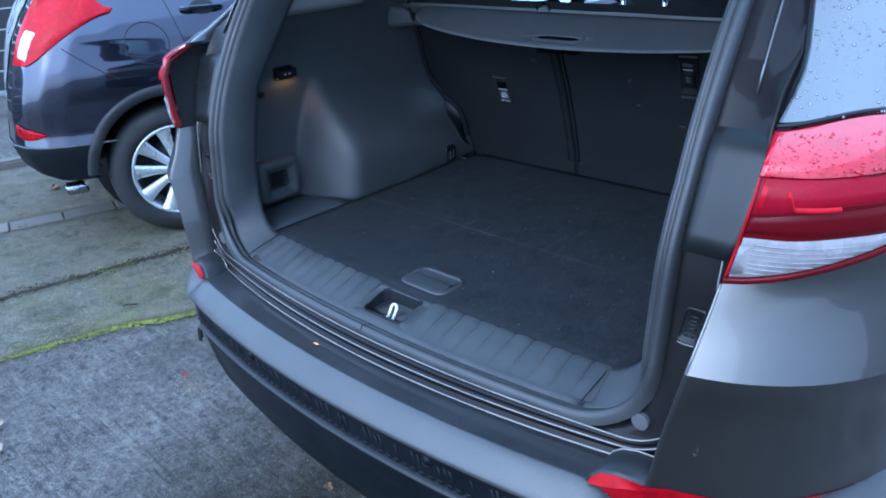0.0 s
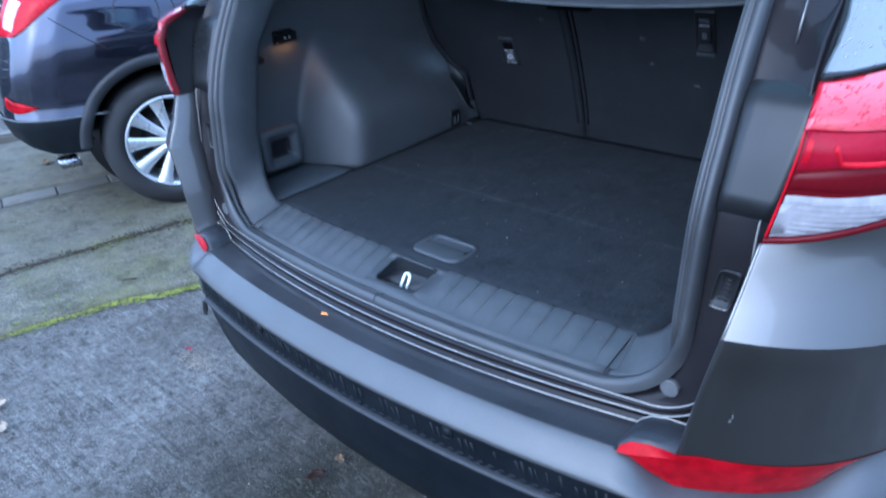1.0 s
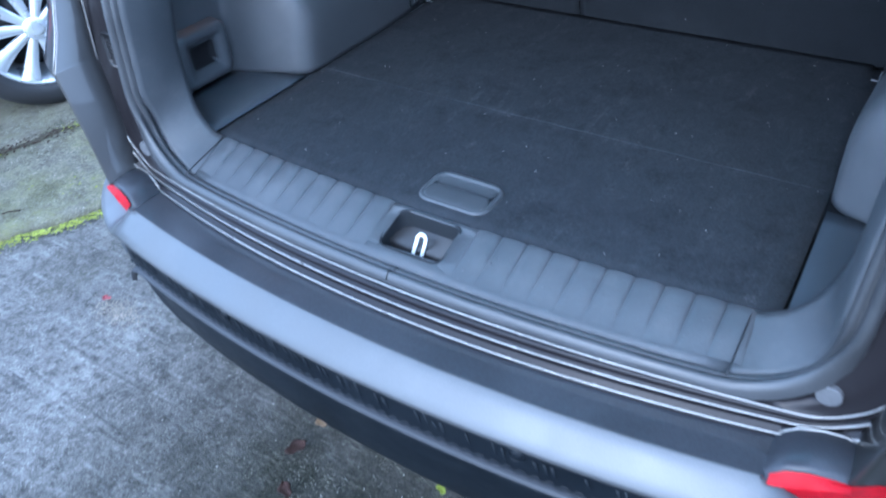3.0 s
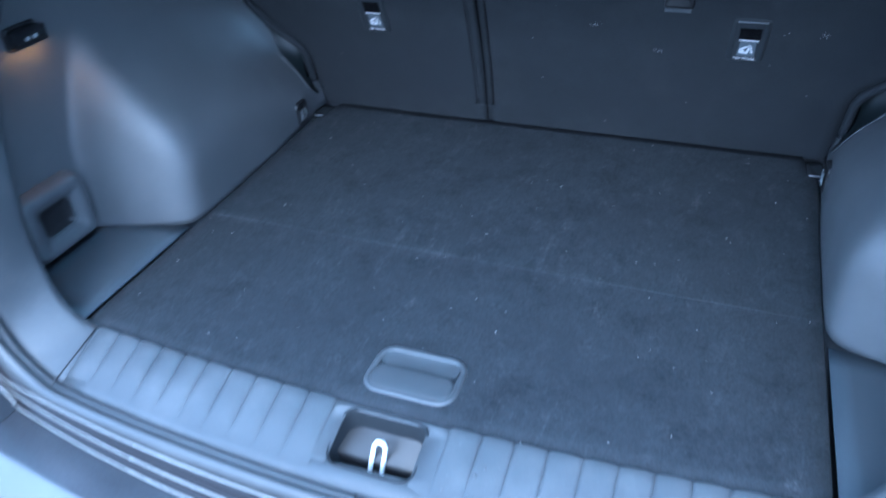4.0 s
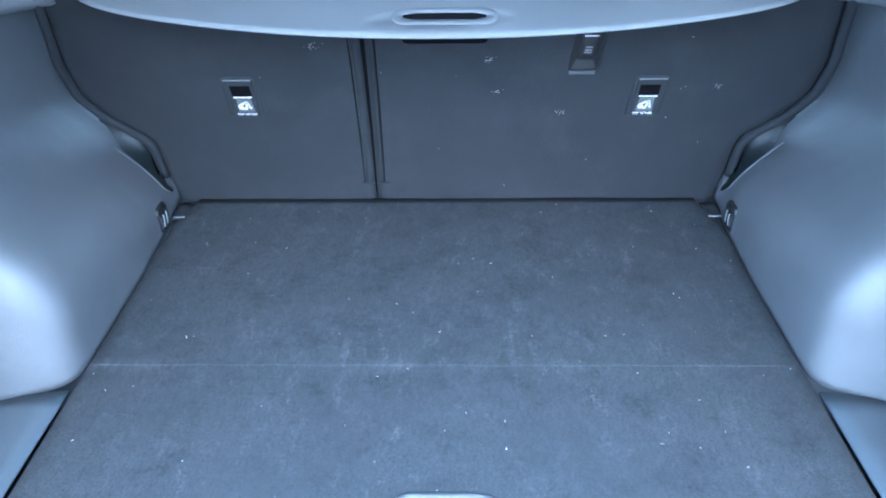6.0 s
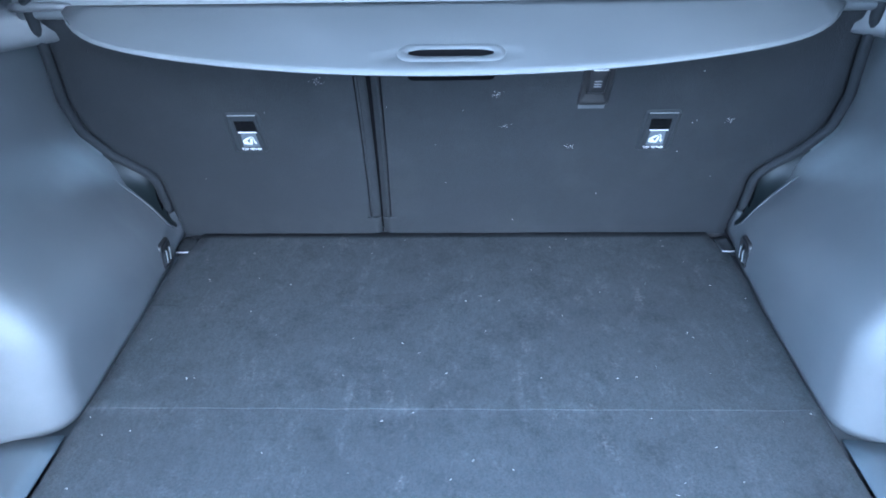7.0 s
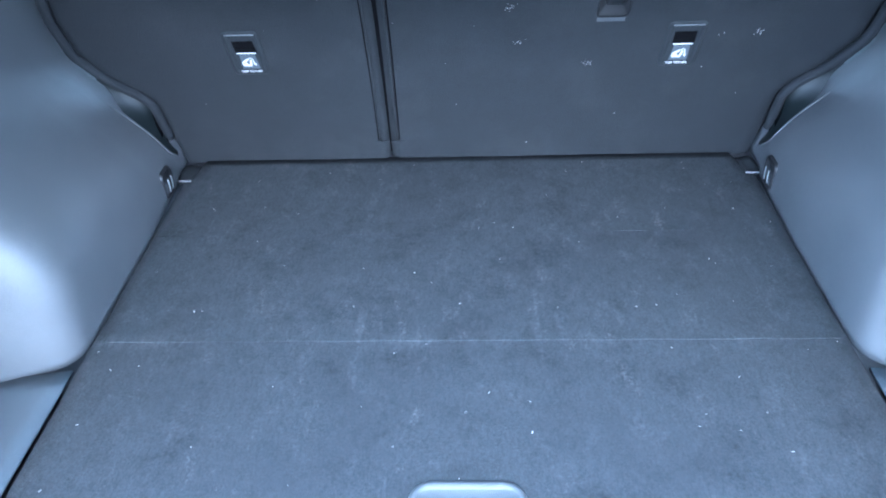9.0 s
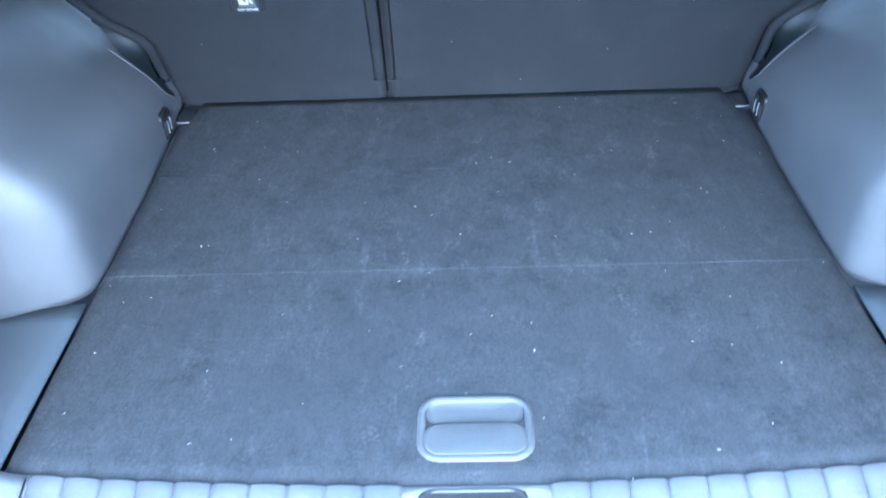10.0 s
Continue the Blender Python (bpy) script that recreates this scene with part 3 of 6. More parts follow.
# the body's rear edge beside the opening, and its widest line, by height
EDGE_X = [(0.60, 0.615), (0.699, 0.640), (0.794, 0.656), (0.897, 0.678), (0.954, 0.683), (1.013, 0.689), (1.048, 0.696), (1.072, 0.701), (1.117, 0.709), (1.138, 0.712), (1.177, 0.715),
          (1.191, 0.711), (1.203, 0.705), (1.234, 0.701), (1.251, 0.698), (1.27, 0.692), (1.289, 0.683), (1.308, 0.673), (1.35, 0.655), (1.56, 0.590)]
EDGE_Y = [(0.60, -0.112), (0.699, -0.112), (0.794, -0.111), (0.897, -0.110), (0.954, -0.078), (1.013, -0.054), (1.094, -0.051), (1.117, -0.050), (1.138, -0.048), (1.157, -0.043), (1.177, -0.035),
          (1.191, -0.010), (1.203, 0.022), (1.218, 0.053), (1.234, 0.083), (1.251, 0.111), (1.27, 0.139), (1.289, 0.164), (1.308, 0.191), (1.35, 0.243), (1.56, 0.46)]
SIDE_X = [(0.3, 0.88), (0.5, 0.915), (0.62, 0.925), (0.70, 0.918), (0.897, 0.932), (1.013, 0.905), (1.2, 0.875), (1.56, 0.71)]


# painted flange round the opening, folded back at its outer edge
mid_a = [(a[0] * 0.4 + b[0] * 0.6, a[1] * 0.4 + b[1] * 0.6) for a, b in zip(SEAL, JAMB_EDGE)]
mid_b = [(a[0] * 0.85 + b[0] * 0.15, a[1] * 0.85 + b[1] * 0.15) for a, b in zip(SEAL, JAMB_EDGE)]


def flange_row(outline, low, high, dive=0.0):
    """dive: how far the row follows the pillar forwards above the lamp."""
    row = []
    for x, z in outline:
        y = opening_y(x, z) + low + (high - low) * ease(0.80, 0.93, z)
        if dive and z > 1.19 and abs(x) > 0.5:
            k = dive * ease(1.195, 1.215, z)
            x = math.copysign(min(abs(x), table(z, EDGE_X) - 0.008), x)
            y += k * max(0.0, table(z, EDGE_Y) + 0.012 - y)
        row.append(Vector((x, y, z)))
    return row


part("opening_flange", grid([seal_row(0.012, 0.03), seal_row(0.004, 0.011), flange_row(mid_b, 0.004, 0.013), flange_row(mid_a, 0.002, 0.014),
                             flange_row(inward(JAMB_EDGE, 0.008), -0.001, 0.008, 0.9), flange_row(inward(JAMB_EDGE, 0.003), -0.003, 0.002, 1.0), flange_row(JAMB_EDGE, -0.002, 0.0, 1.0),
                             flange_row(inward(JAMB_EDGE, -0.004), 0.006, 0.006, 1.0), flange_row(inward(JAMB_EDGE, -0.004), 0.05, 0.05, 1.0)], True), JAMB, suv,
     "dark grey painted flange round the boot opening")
# rubber seal: a bulb, a valley and a lip
prof = [(-0.005, 0.012), (-0.004, 0.000), (0.000, -0.008), (0.005, -0.011), (0.010, -0.009), (0.013, -0.003), (0.0145, 0.001),
        (0.017, -0.003), (0.021, -0.005), (0.025, -0.002), (0.027, 0.006), (0.029, 0.018)]
seal = part("weatherstrip", grid([seal_row(d, dy) for d, dy in prof], True), RUBBER, suv, "black rubber seal round the opening")
bm = tube([seal_pt(0, d, dy - 0.0004) + Vector((0.003, 0, 0)) for d, dy in prof[1:-1]], 0.0011, 6)
part("seal_joint", bm, BLACK, seal)

# plastic lip inside the seal
LIP_AT = seal_row(0.027, 0.004)
SILL_Z = [(0.0, 0.7105), (0.2, 0.7180), (0.53, 0.7290), (1.0, 0.7435)]


def lip_inner(i):
    """The trim's inner edge beside point i of the seal: a rounded corner that stands clear of the side tray."""
    p = LIP_AT[i]
    if i <= 24:
        a = radians(-90 + 9.0 * (i - 14))
        x, z = 0.470 + 0.097 * math.cos(a), 0.8805 + 0.137 * math.sin(a)
    else:
        x, z = p.x - 0.009, p.z + 0.034 * (1 - ease(0.846, 1.0, p.z))
    y = 0.049 + 0.020 * ease(0.745, 0.88, z) + 0.22 * max(0.0, z - 0.90) + 0.5 * max(0.0, z - 1.10)
    return Vector((x, y, z))


def lip_row(k):
    row = list(LIP_AT)
    for i in range(14, NLOOP // 2):
        a, b = LIP_AT[i], lip_inner(i)
        if k <= 1.0:
            bulge = 0.006 * math.sin(math.pi * k) * ease(0.74, 0.80, b.z)
            row[i] = a.lerp(b, k) - Vector((bulge, 0, 0))
        else:
            row[i] = b + Vector((0.02 * (k - 1.0) * 8, 0.006 * (k - 1.0) * 8, -0.012 * (k - 1.0) * 8 * (1 - ease(0.75, 0.85, b.z))))
    return row


lip_rows = [lip_row(k / 8) for k in range(11)]  # the flat bottom run is the sill cover below


def lip_side(sgn):
    rows = []
    for row in lip_rows:
        pts = [p for p in row]
        half = pts[14:NLOOP // 2] if sgn > 0 else [Vector((-p.x, p.y, p.z)) for p in pts[14:NLOOP // 2]]
        rows.append(half)
    return sheet("corner_trim", rows, SCUFF, suv, 0.003, "smooth grey plastic trim at the boot corner")


lip_side(1)
lip_side(-1)


# sill cover with raised pads and a well for the lock striker
def sill_z(y, y0, y1):
    if y0 == 0:
        y0, y1 = -0.0775, 0.049
    return table((y - y0) / (y1 - y0), SILL_Z)


def carpet_edge(x):
    """Where the floor board meets the sill: a shallow bow."""
    return 0.0285 + 0.092 * x * x


def build_sill():
    holder = bmesh.new()
    x_end = 0.478
    well = (-0.053, 0.057, -0.046, 0.025)
    xs = sorted([well[0], well[1]] + [sgn * (0.09 + (x_end - 0.09) * i / 8) for i in range(9) for sgn in (-1, 1)])
    rows_k = [0.0, 0.015, 0.14, 0.24, 0.36, 0.5, 0.62, 0.74, 0.88, 1.0]
    def pt(x, k):
        y0, y1 = opening_y(x, 0.711) + 0.0255, carpet_edge(x) + 0.001
        y = y0 + (y1 - y0) * k
        return Vector((x, y, sill_z(y, y0, y1) - (0.016 if k == 0 else 0) - (0.0015 if k == 1.0 else 0)))
    vs = {}
    for i, x in enumerate(xs):
        for j, k in enumerate(rows_k):
            p = pt(x, k)
            if x in (well[0], well[1]) and j == 2:
                p.y = well[2] + (0.004 if x > 0 else 0)
                p.z = sill_z(p.y, 0, 1)
            if x in (well[0], well[1]) and j == 8:
                p.y = well[3]
                p.z = sill_z(p.y, 0, 1)
            vs[i, j] = holder.verts.new(p)
    for i in range(len(xs) - 1):
        for j in range(len(rows_k) - 1):
            if xs[i] == well[0] and 2 <= j < 8:
                continue
            holder.faces.new((vs[i, j], vs[i + 1, j], vs[i + 1, j + 1], vs[i, j + 1]))
    sill = part("sill_cover", holder, SCUFF, suv, "grey ribbed plastic sill cover, scuffed")
    s = sill.modifiers.new("thickness", "SOLIDIFY")
    s.thickness, s.offset = 0.003, -1
    # pads
    pad = bmesh.new()
    prof = [(-0.0203, 0.0), (-0.0190, 0.0016), (-0.0155, 0.0031), (-0.008, 0.0042), (0.0, 0.0045), (0.008, 0.0042), (0.0155, 0.0031), (0.0190, 0.0016), (0.0203, 0.0)]
    for sgn in (-1, 1):
        for i in range(10):
            x = sgn * (0.098 + 0.0405 * i) + 0.006
            if abs(x) > 0.475:
                continue
            rows = []
            for k in (0.16, 0.26, 0.36, 0.48, 0.60, 0.72, 0.84, 0.94, 1.0):
                f = ease(0.14, 0.62, k)
                row = []
                for px, pz in prof:
                    y0, y1 = opening_y(x + px, 0.711) + 0.0255, carpet_edge(x + px) + 0.0004
                    y = y0 + (y1 - y0) * k
                    row.append((x + px, y, sill_z(y, y0, y1) + pz * f + 0.0003 - (0.002 if k == 1.0 else 0)))
                rows.append(row)
            pb = bmesh.new()
            grid(rows, bm=pb)
            part("pad", pb, SCUFF, sill)
    # well
    w = bmesh.new()
    cx, cy = (well[0] + well[1]) / 2, (well[2] + well[3]) / 2
    W, D = well[1] - well[0] + 0.004, well[3] - well[2] + 0.004
    rows = []
    for sc, z in ((1.05, 0.0008), (1.02, 0.0022), (0.98, 0.0008), (0.965, -0.006), (0.90, -0.034), (0.84, -0.039), (0.2, -0.039)):
        rows.append([(cx + px * sc, cy + py * sc, sill_z(cy + py * sc, 0, 1) * 1.0 + z) for px, py in rounded(W, D, 0.018)])
    grid(rows, True, bm=w, cap=False)
    part("striker_well", w, WELL, sill, "black well for the lock striker")
    s = tube([(-0.0035, -0.036, 0.688), (-0.0035, -0.014, 0.718), (-0.003, -0.010, 0.7245), (0.0, -0.0075, 0.7285), (0.0045, -0.007, 0.7295), (0.009, -0.0075, 0.7285),
              (0.012, -0.010, 0.7245), (0.0125, -0.014, 0.718), (0.0125, -0.036, 0.688)], 0.0030, 10)
    part("striker", s, STEEL, sill, "bright zinc lock striker")
    for x in (-0.479, 0.479):
        g = tube([(x - (x > 0) * 0.006 * 0 , 0.046 - 0.0125 * i, sill_z(0.046 - 0.0125 * i, -0.09, 0.046) + 0.001) for i in range(9)], 0.0012, 6)
        part("trim_joint", g, BLACK, sill)


build_sill()


# side linings with the wheel-arch bulge
def soft(v, k):
    return k * math.log1p(math.exp(max(-60, min(60, v / k))))


def lining_x(y, z):
    wall = 0.683 + 0.02 * ease(0.3, 0.8, y) + 0.10 * max(0, 0.95 - z) * 0 - 0.10 * ease(1.15, 1.55, z)
    base = table(y, [(0.0, 0.512), (0.33, 0.512), (0.60, 0.515), (0.78, 0.524), (0.83, 0.534)])
    z0 = table(y, [(0.0, 0.90), (0.33, 0.90), (0.83, 0.80)])
    arch = base + 1.15 * soft(z - z0, 0.022) + 3.6 * soft(0.322 + 0.10 * (z - 0.74) - y, 0.013) - 0.05 * (z - 0.74)
    k = 0.014
    return -k * math.log(math.exp(-wall / k) + math.exp(-arch / k)) + 0.003


# rear seat backs seen from the boot
def seat_y(z):
    d = z - 0.74
    return 0.875 - 0.19 * d - 0.35 * d * d


EDGE = [(0.735, 0.546), (0.78, 0.552), (0.87, 0.556), (0.89, 0.565), (0.936, 0.620), (0.985, 0.652), (1.05, 0.655), (1.16, 0.632), (1.25, 0.615)]


def build_lining(sgn):
    ys = [0.10 + 0.02 * i for i in range(8)] + [0.25 + 0.006 * i for i in range(22)] + [0.39 + 0.03 * i for i in range(16)] + [0.86, 0.885]
    zs = [0.738 + 0.012 * i for i in range(32)] + [1.13 + 0.03 * i for i in range(15)]
    front = lambda z: max(0.10, opening_y(0.6, z) + 0.050, table(z, EDGE_Y) + 0.035 if z > 1.19 else 0.0)
    rows = [[(sgn * lining_x(max(y, front(z) + 0.0005 * i), z), max(y, front(z) + 0.0005 * i), z) for i, y in enumerate(ys)] for z in zs]
    lining = sheet("side_lining", rows, PLASTIC, suv, 0.004, "dark grey moulded plastic side lining over the wheel arch")
    rows = [[(sgn * (lining_x(y, z) - 0.006 - 0.02 * ease(1.20, 1.27, z)), y, z) for y in [max(0.10, opening_y(0.6, z) + 0.055) + 0.033 * i for i in range(14)]] for z in [1.240 + 0.0225 * i for i in range(14)]]
    sheet("pillar_trim", rows, TRIM_LIGHT, suv, 0.004, "pale grey plastic pillar trim")
    # tray beside the floor
    rows = []
    for j in range(8):
        y = 0.048 + (0.318 - 0.048) * j / 7
        rows.append([(sgn * (0.5165 + (0.164) * i / 6), y - 0.005 * i * (j == 7), 0.7405 + 0.0015 * math.sin(i)) for i in range(7)])
    sheet("side_tray", rows, TRAY, suv, 0.004, "flat plastic tray beside the boot floor")
    # pocket frame in front of the arch
    x = 0.66
    bm = bmesh.new()
    yc, zc = 0.195, 0.812
    rows = []
    for w, h, dx in ((0.135, 0.118, 0.025), (0.130, 0.114, 0.0), (0.118, 0.102, -0.006), (0.092, 0.078, -0.006), (0.084, 0.070, 0.0),
                     (0.070, 0.056, 0.004), (0.062, 0.048, 0.006)):
        rows.append([(sgn * (x + dx), yc + py, zc + pz) for py, pz in rounded(w, h, min(w, h) * 0.16)])
    grid(rows, True, bm=bm)
    part("pocket_frame", bm, PLASTIC, lining, "raised plastic frame of a small pocket")
    bm = bmesh.new()
    rows = [[(sgn * (x + d), yc + py * s, zc + pz * s) for py, pz in rounded(0.066, 0.052, 0.008)] for d, s in ((0.004, 1.0), (0.012, 0.92), (0.013, 0.4))]
    grid(rows, True, bm=bm)
    part("pocket_lid", bm, BLACK, lining, "black socket lid")
    # cargo lamp and clips higher up
    y, z = 0.268, 1.092
    xx = lining_x(y, z) - 0.003
    bm = bmesh.new()
    rows = [[(sgn * (xx - d), y + py * s, z + pz * s) for py, pz in rounded(0.062, 0.034, 0.008)] for d, s in ((-0.004, 1.08), (0.004, 1.0), (0.005, 0.8), (0.001, 0.74), (0.001, 0.2))]
    grid(rows, True, bm=bm)
    part("lamp_housing", bm, BLACK, lining)
    rows = [[(sgn * (xx + a), y + q, z + b) for q in (-0.030, 0.030)] for a, b in ((0.002, 0.012), (-0.012, 0.010), (-0.019, 0.003), (-0.0195, -0.0115), (-0.0180, -0.0105), (-0.016, 0.0), (-0.002, 0.001))]
    part("lamp_hood", grid(rows), BLACK, lining)
    for q in (-0.030, 0.030):
        bm = bmesh.new()
        box(bm, sgn * (xx - 0.009), y + q, z + 0.0005, 0.021, 0.002, 0.021)
        part("hood_cheek", bm, BLACK, lining, bevel=0.0006)
    for dy in (-0.009, 0.009):
        bm = bmesh.new()
        box(bm, sgn * (xx - 0.0090), y + dy * 1.55, z - 0.0080, 0.018, 0.027, 0.002)
        part("lamp_lens", bm, LAMP, lining, "lit warm boot lamp lens")
        bm = bmesh.new()
        box(bm, sgn * (xx - 0.0203), y + dy * 0.8, z - 0.001, 0.0012, 0.007, 0.005)
        part("lamp_mark", bm, LABEL, lining)
    for (y, z, w) in ((0.19, 1.046, 0.016), (0.205, 1.172, 0.026)):
        xx = lining_x(y, z) - 0.004
        bm = bmesh.new()
        rows = [[(sgn * (xx - d), y + py * s, z + pz * s) for py, pz in rounded(w, 0.016, 0.005)] for d, s in ((-0.004, 1.15), (0.003, 1.0), (0.007, 0.7), (0.007, 0.1))]
        grid(rows, True, bm=bm)
        part("bag_hook", bm, BLACK, lining)
    # release handle recess by the seat
    y, z = 0.748, 0.770
    xx = lining_x(y, z) - 0.002
    bm = bmesh.new()
    rows = [[(sgn * (xx - d - 0.14 * pz * 0), y + py * s, z + pz * s) for py, pz in rounded(0.044, 0.05, 0.010)]
            for d, s in ((-0.003, 1.05), (0.003, 1.0), (0.004, 0.85), (-0.0, 0.75), (-0.0, 0.2))]
    grid(rows, True, bm=bm)
    part("tie_down_bezel", bm, BLACK, lining, "black bezel of a tie-down point")
    for k in range(2):
        g = tube([(sgn * (xx - 0.006), y - 0.010 + 0.014 * k + 0.003 * math.sin(a), z - 0.014 + 0.004 * i) for i, a in enumerate((0, .4, .8, 1.2, 1.6, 2.0, 2.4))], 0.0016, 6)
        part("tie_down_ring", g, VINYL, lining)
    # belt slit between lining and seat, with a rolled rim; its shade is painted dark
    zs = [0.772, 0.79, 0.81, 0.83, 0.85, 0.87, 0.885, 0.90, 0.915, 0.928]
    rim = [(sgn * (lining_x(0.815, z) - 0.002), 0.815 + 0.03 * ease(0.80, 0.76, z), z + 0.002) for z in zs if z < 0.90]
    part("slit_rim", tube(rim, 0.0012, 6), PLASTIC, lining)
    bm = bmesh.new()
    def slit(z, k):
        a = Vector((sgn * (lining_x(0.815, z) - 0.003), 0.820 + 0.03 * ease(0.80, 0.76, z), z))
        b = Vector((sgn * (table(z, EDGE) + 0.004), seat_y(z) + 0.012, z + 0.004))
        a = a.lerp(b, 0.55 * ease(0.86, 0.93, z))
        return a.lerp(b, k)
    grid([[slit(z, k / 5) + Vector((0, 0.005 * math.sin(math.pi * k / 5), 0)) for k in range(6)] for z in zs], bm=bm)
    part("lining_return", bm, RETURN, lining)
    # black sheet for the shade at the slit's lower end
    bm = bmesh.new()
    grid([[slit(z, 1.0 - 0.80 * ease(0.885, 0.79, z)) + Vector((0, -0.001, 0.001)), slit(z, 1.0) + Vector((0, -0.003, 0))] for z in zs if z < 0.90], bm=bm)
    part("slit_shade", bm, MATTE, lining)
    return lining


build_lining(1)
build_lining(-1)


def build_seatback(name, xa, xb, label):
    """xa or xb None: the outer, shaped edge."""
    rows = []
    nz, nx = 44, 40
    for j in range(nz + 1):
        z = 0.736 + (1.25 - 0.736) * j / nz
        e = table(z, EDGE)
        a = -e if xa is None else xa + 0.020 * (z - 0.74)
        b = e if xb is None else xb + 0.006 * (z - 0.74)
        row = []
        for i in range(nx + 1):
            x = a + (b - a) * i / nx
            edge = min(x - a, b - x)
            r = 0.018 if ((xa is None and x - a < b - x) or (xb is None and b - x < x - a)) else 0.006
            drop = 0.0 if edge > r else r * (1 - math.sqrt(max(0, 1 - ((r - edge) / r) ** 2)))
            row.append((x, seat_y(z) + drop + 0.0012 * noise.noise(Vector((x * 6, z * 6, 1))), z))
        row.append((b, seat_y(z) + 0.07, z))
        row.insert(0, (a, seat_y(z) + 0.07, z))
        rows.append(row)
    return part(name, grid(rows), SEATBACK, suv, label)


seat_l = build_seatback("seatback", None, -0.1398, "narrow folding rear seatback lined in dark grey carpet")
seat_r = build_seatback("seatback", -0.1366, None, "wide folding rear seatback lined in dark grey carpet")
for seat, x0 in ((seat_l, -0.1545), (seat_r, -0.1245)):
    pts = [(x0 + (0.006 if x0 < -0.14 else 0.020) * (z - 0.74), seat_y(z) - 0.0012, z) for z in [0.782 + 0.02 * i for i in range(24)]]
    part("seam_bead", tube(pts, 0.0026, 6), SEATBACK, seat)
    side = -0.0042 if x0 < -0.14 else 0.0042
    part("seam_groove", tube([(x + side, y + 0.0008, z) for x, y, z in pts], 0.0010, 6), MATTE, seat)
    bm = bmesh.new()
    box(bm, x0 + 0.002, seat_y(0.783) + 0.001, 0.779, 0.026, 0.005, 0.003)
    part("hinge_cap", bm, WELL, seat, bevel=0.001)
# black strip added inside the gap to paint its shade
rows = [[(-0.1425 + 0.006 * (z - 0.74) + (0.0075 + 0.014 * (z - 0.74)) * k, seat_y(z) + 0.010, z) for k in (0, 0.5, 1)] for z in (0.75, 0.9, 1.05, 1.25)]
part("seat_gap_shade", grid(rows), MATTE, seat_l)
# piping along the shaped outer edges
for seat, sgn in ((seat_l, -1), (seat_r, 1)):
    zs = [0.80 + 0.012 * i for i in range(37)]
    pts = [(sgn * (table(z, EDGE) - 0.004), seat_y(z) - 0.004, z) for z in zs]
    part("edge_roll", tube(pts, 0.0085, 10), SEATBACK, seat)


def on_seat(seat, cx, cz):
    """A frame on the seatback: x across, v up along it, w towards the boot."""
    y = seat_y(cz)
    up = Vector((0, seat_y(cz + 0.01) - seat_y(cz - 0.01), 0.02)).normalized()
    out = Vector((0, -up.z, up.y))
    return lambda u, v, w: Vector((cx, y, cz)) + Vector((u, 0, 0)) + up * v + out * w


def text(name, body, size, f, parent, material, depth=0.0004):
    """Raised lettering on a frame f(u, v, w)."""
    c = bpy.data.curves.new(name, "FONT")
    c.body, c.size, c.align_x, c.align_y, c.extrude = body, size, "CENTER", "CENTER", depth
    c.resolution_u = 3
    tmp = bpy.data.objects.new(name, c)
    me = bpy.data.meshes.new_from_object(tmp)
    bpy.data.objects.remove(tmp)
    bpy.data.curves.remove(c)
    for v in me.vertices:
        v.co = f(v.co.x, v.co.y, v.co.z)
    me.materials.append(material)
    return place(new(name, me), parent)


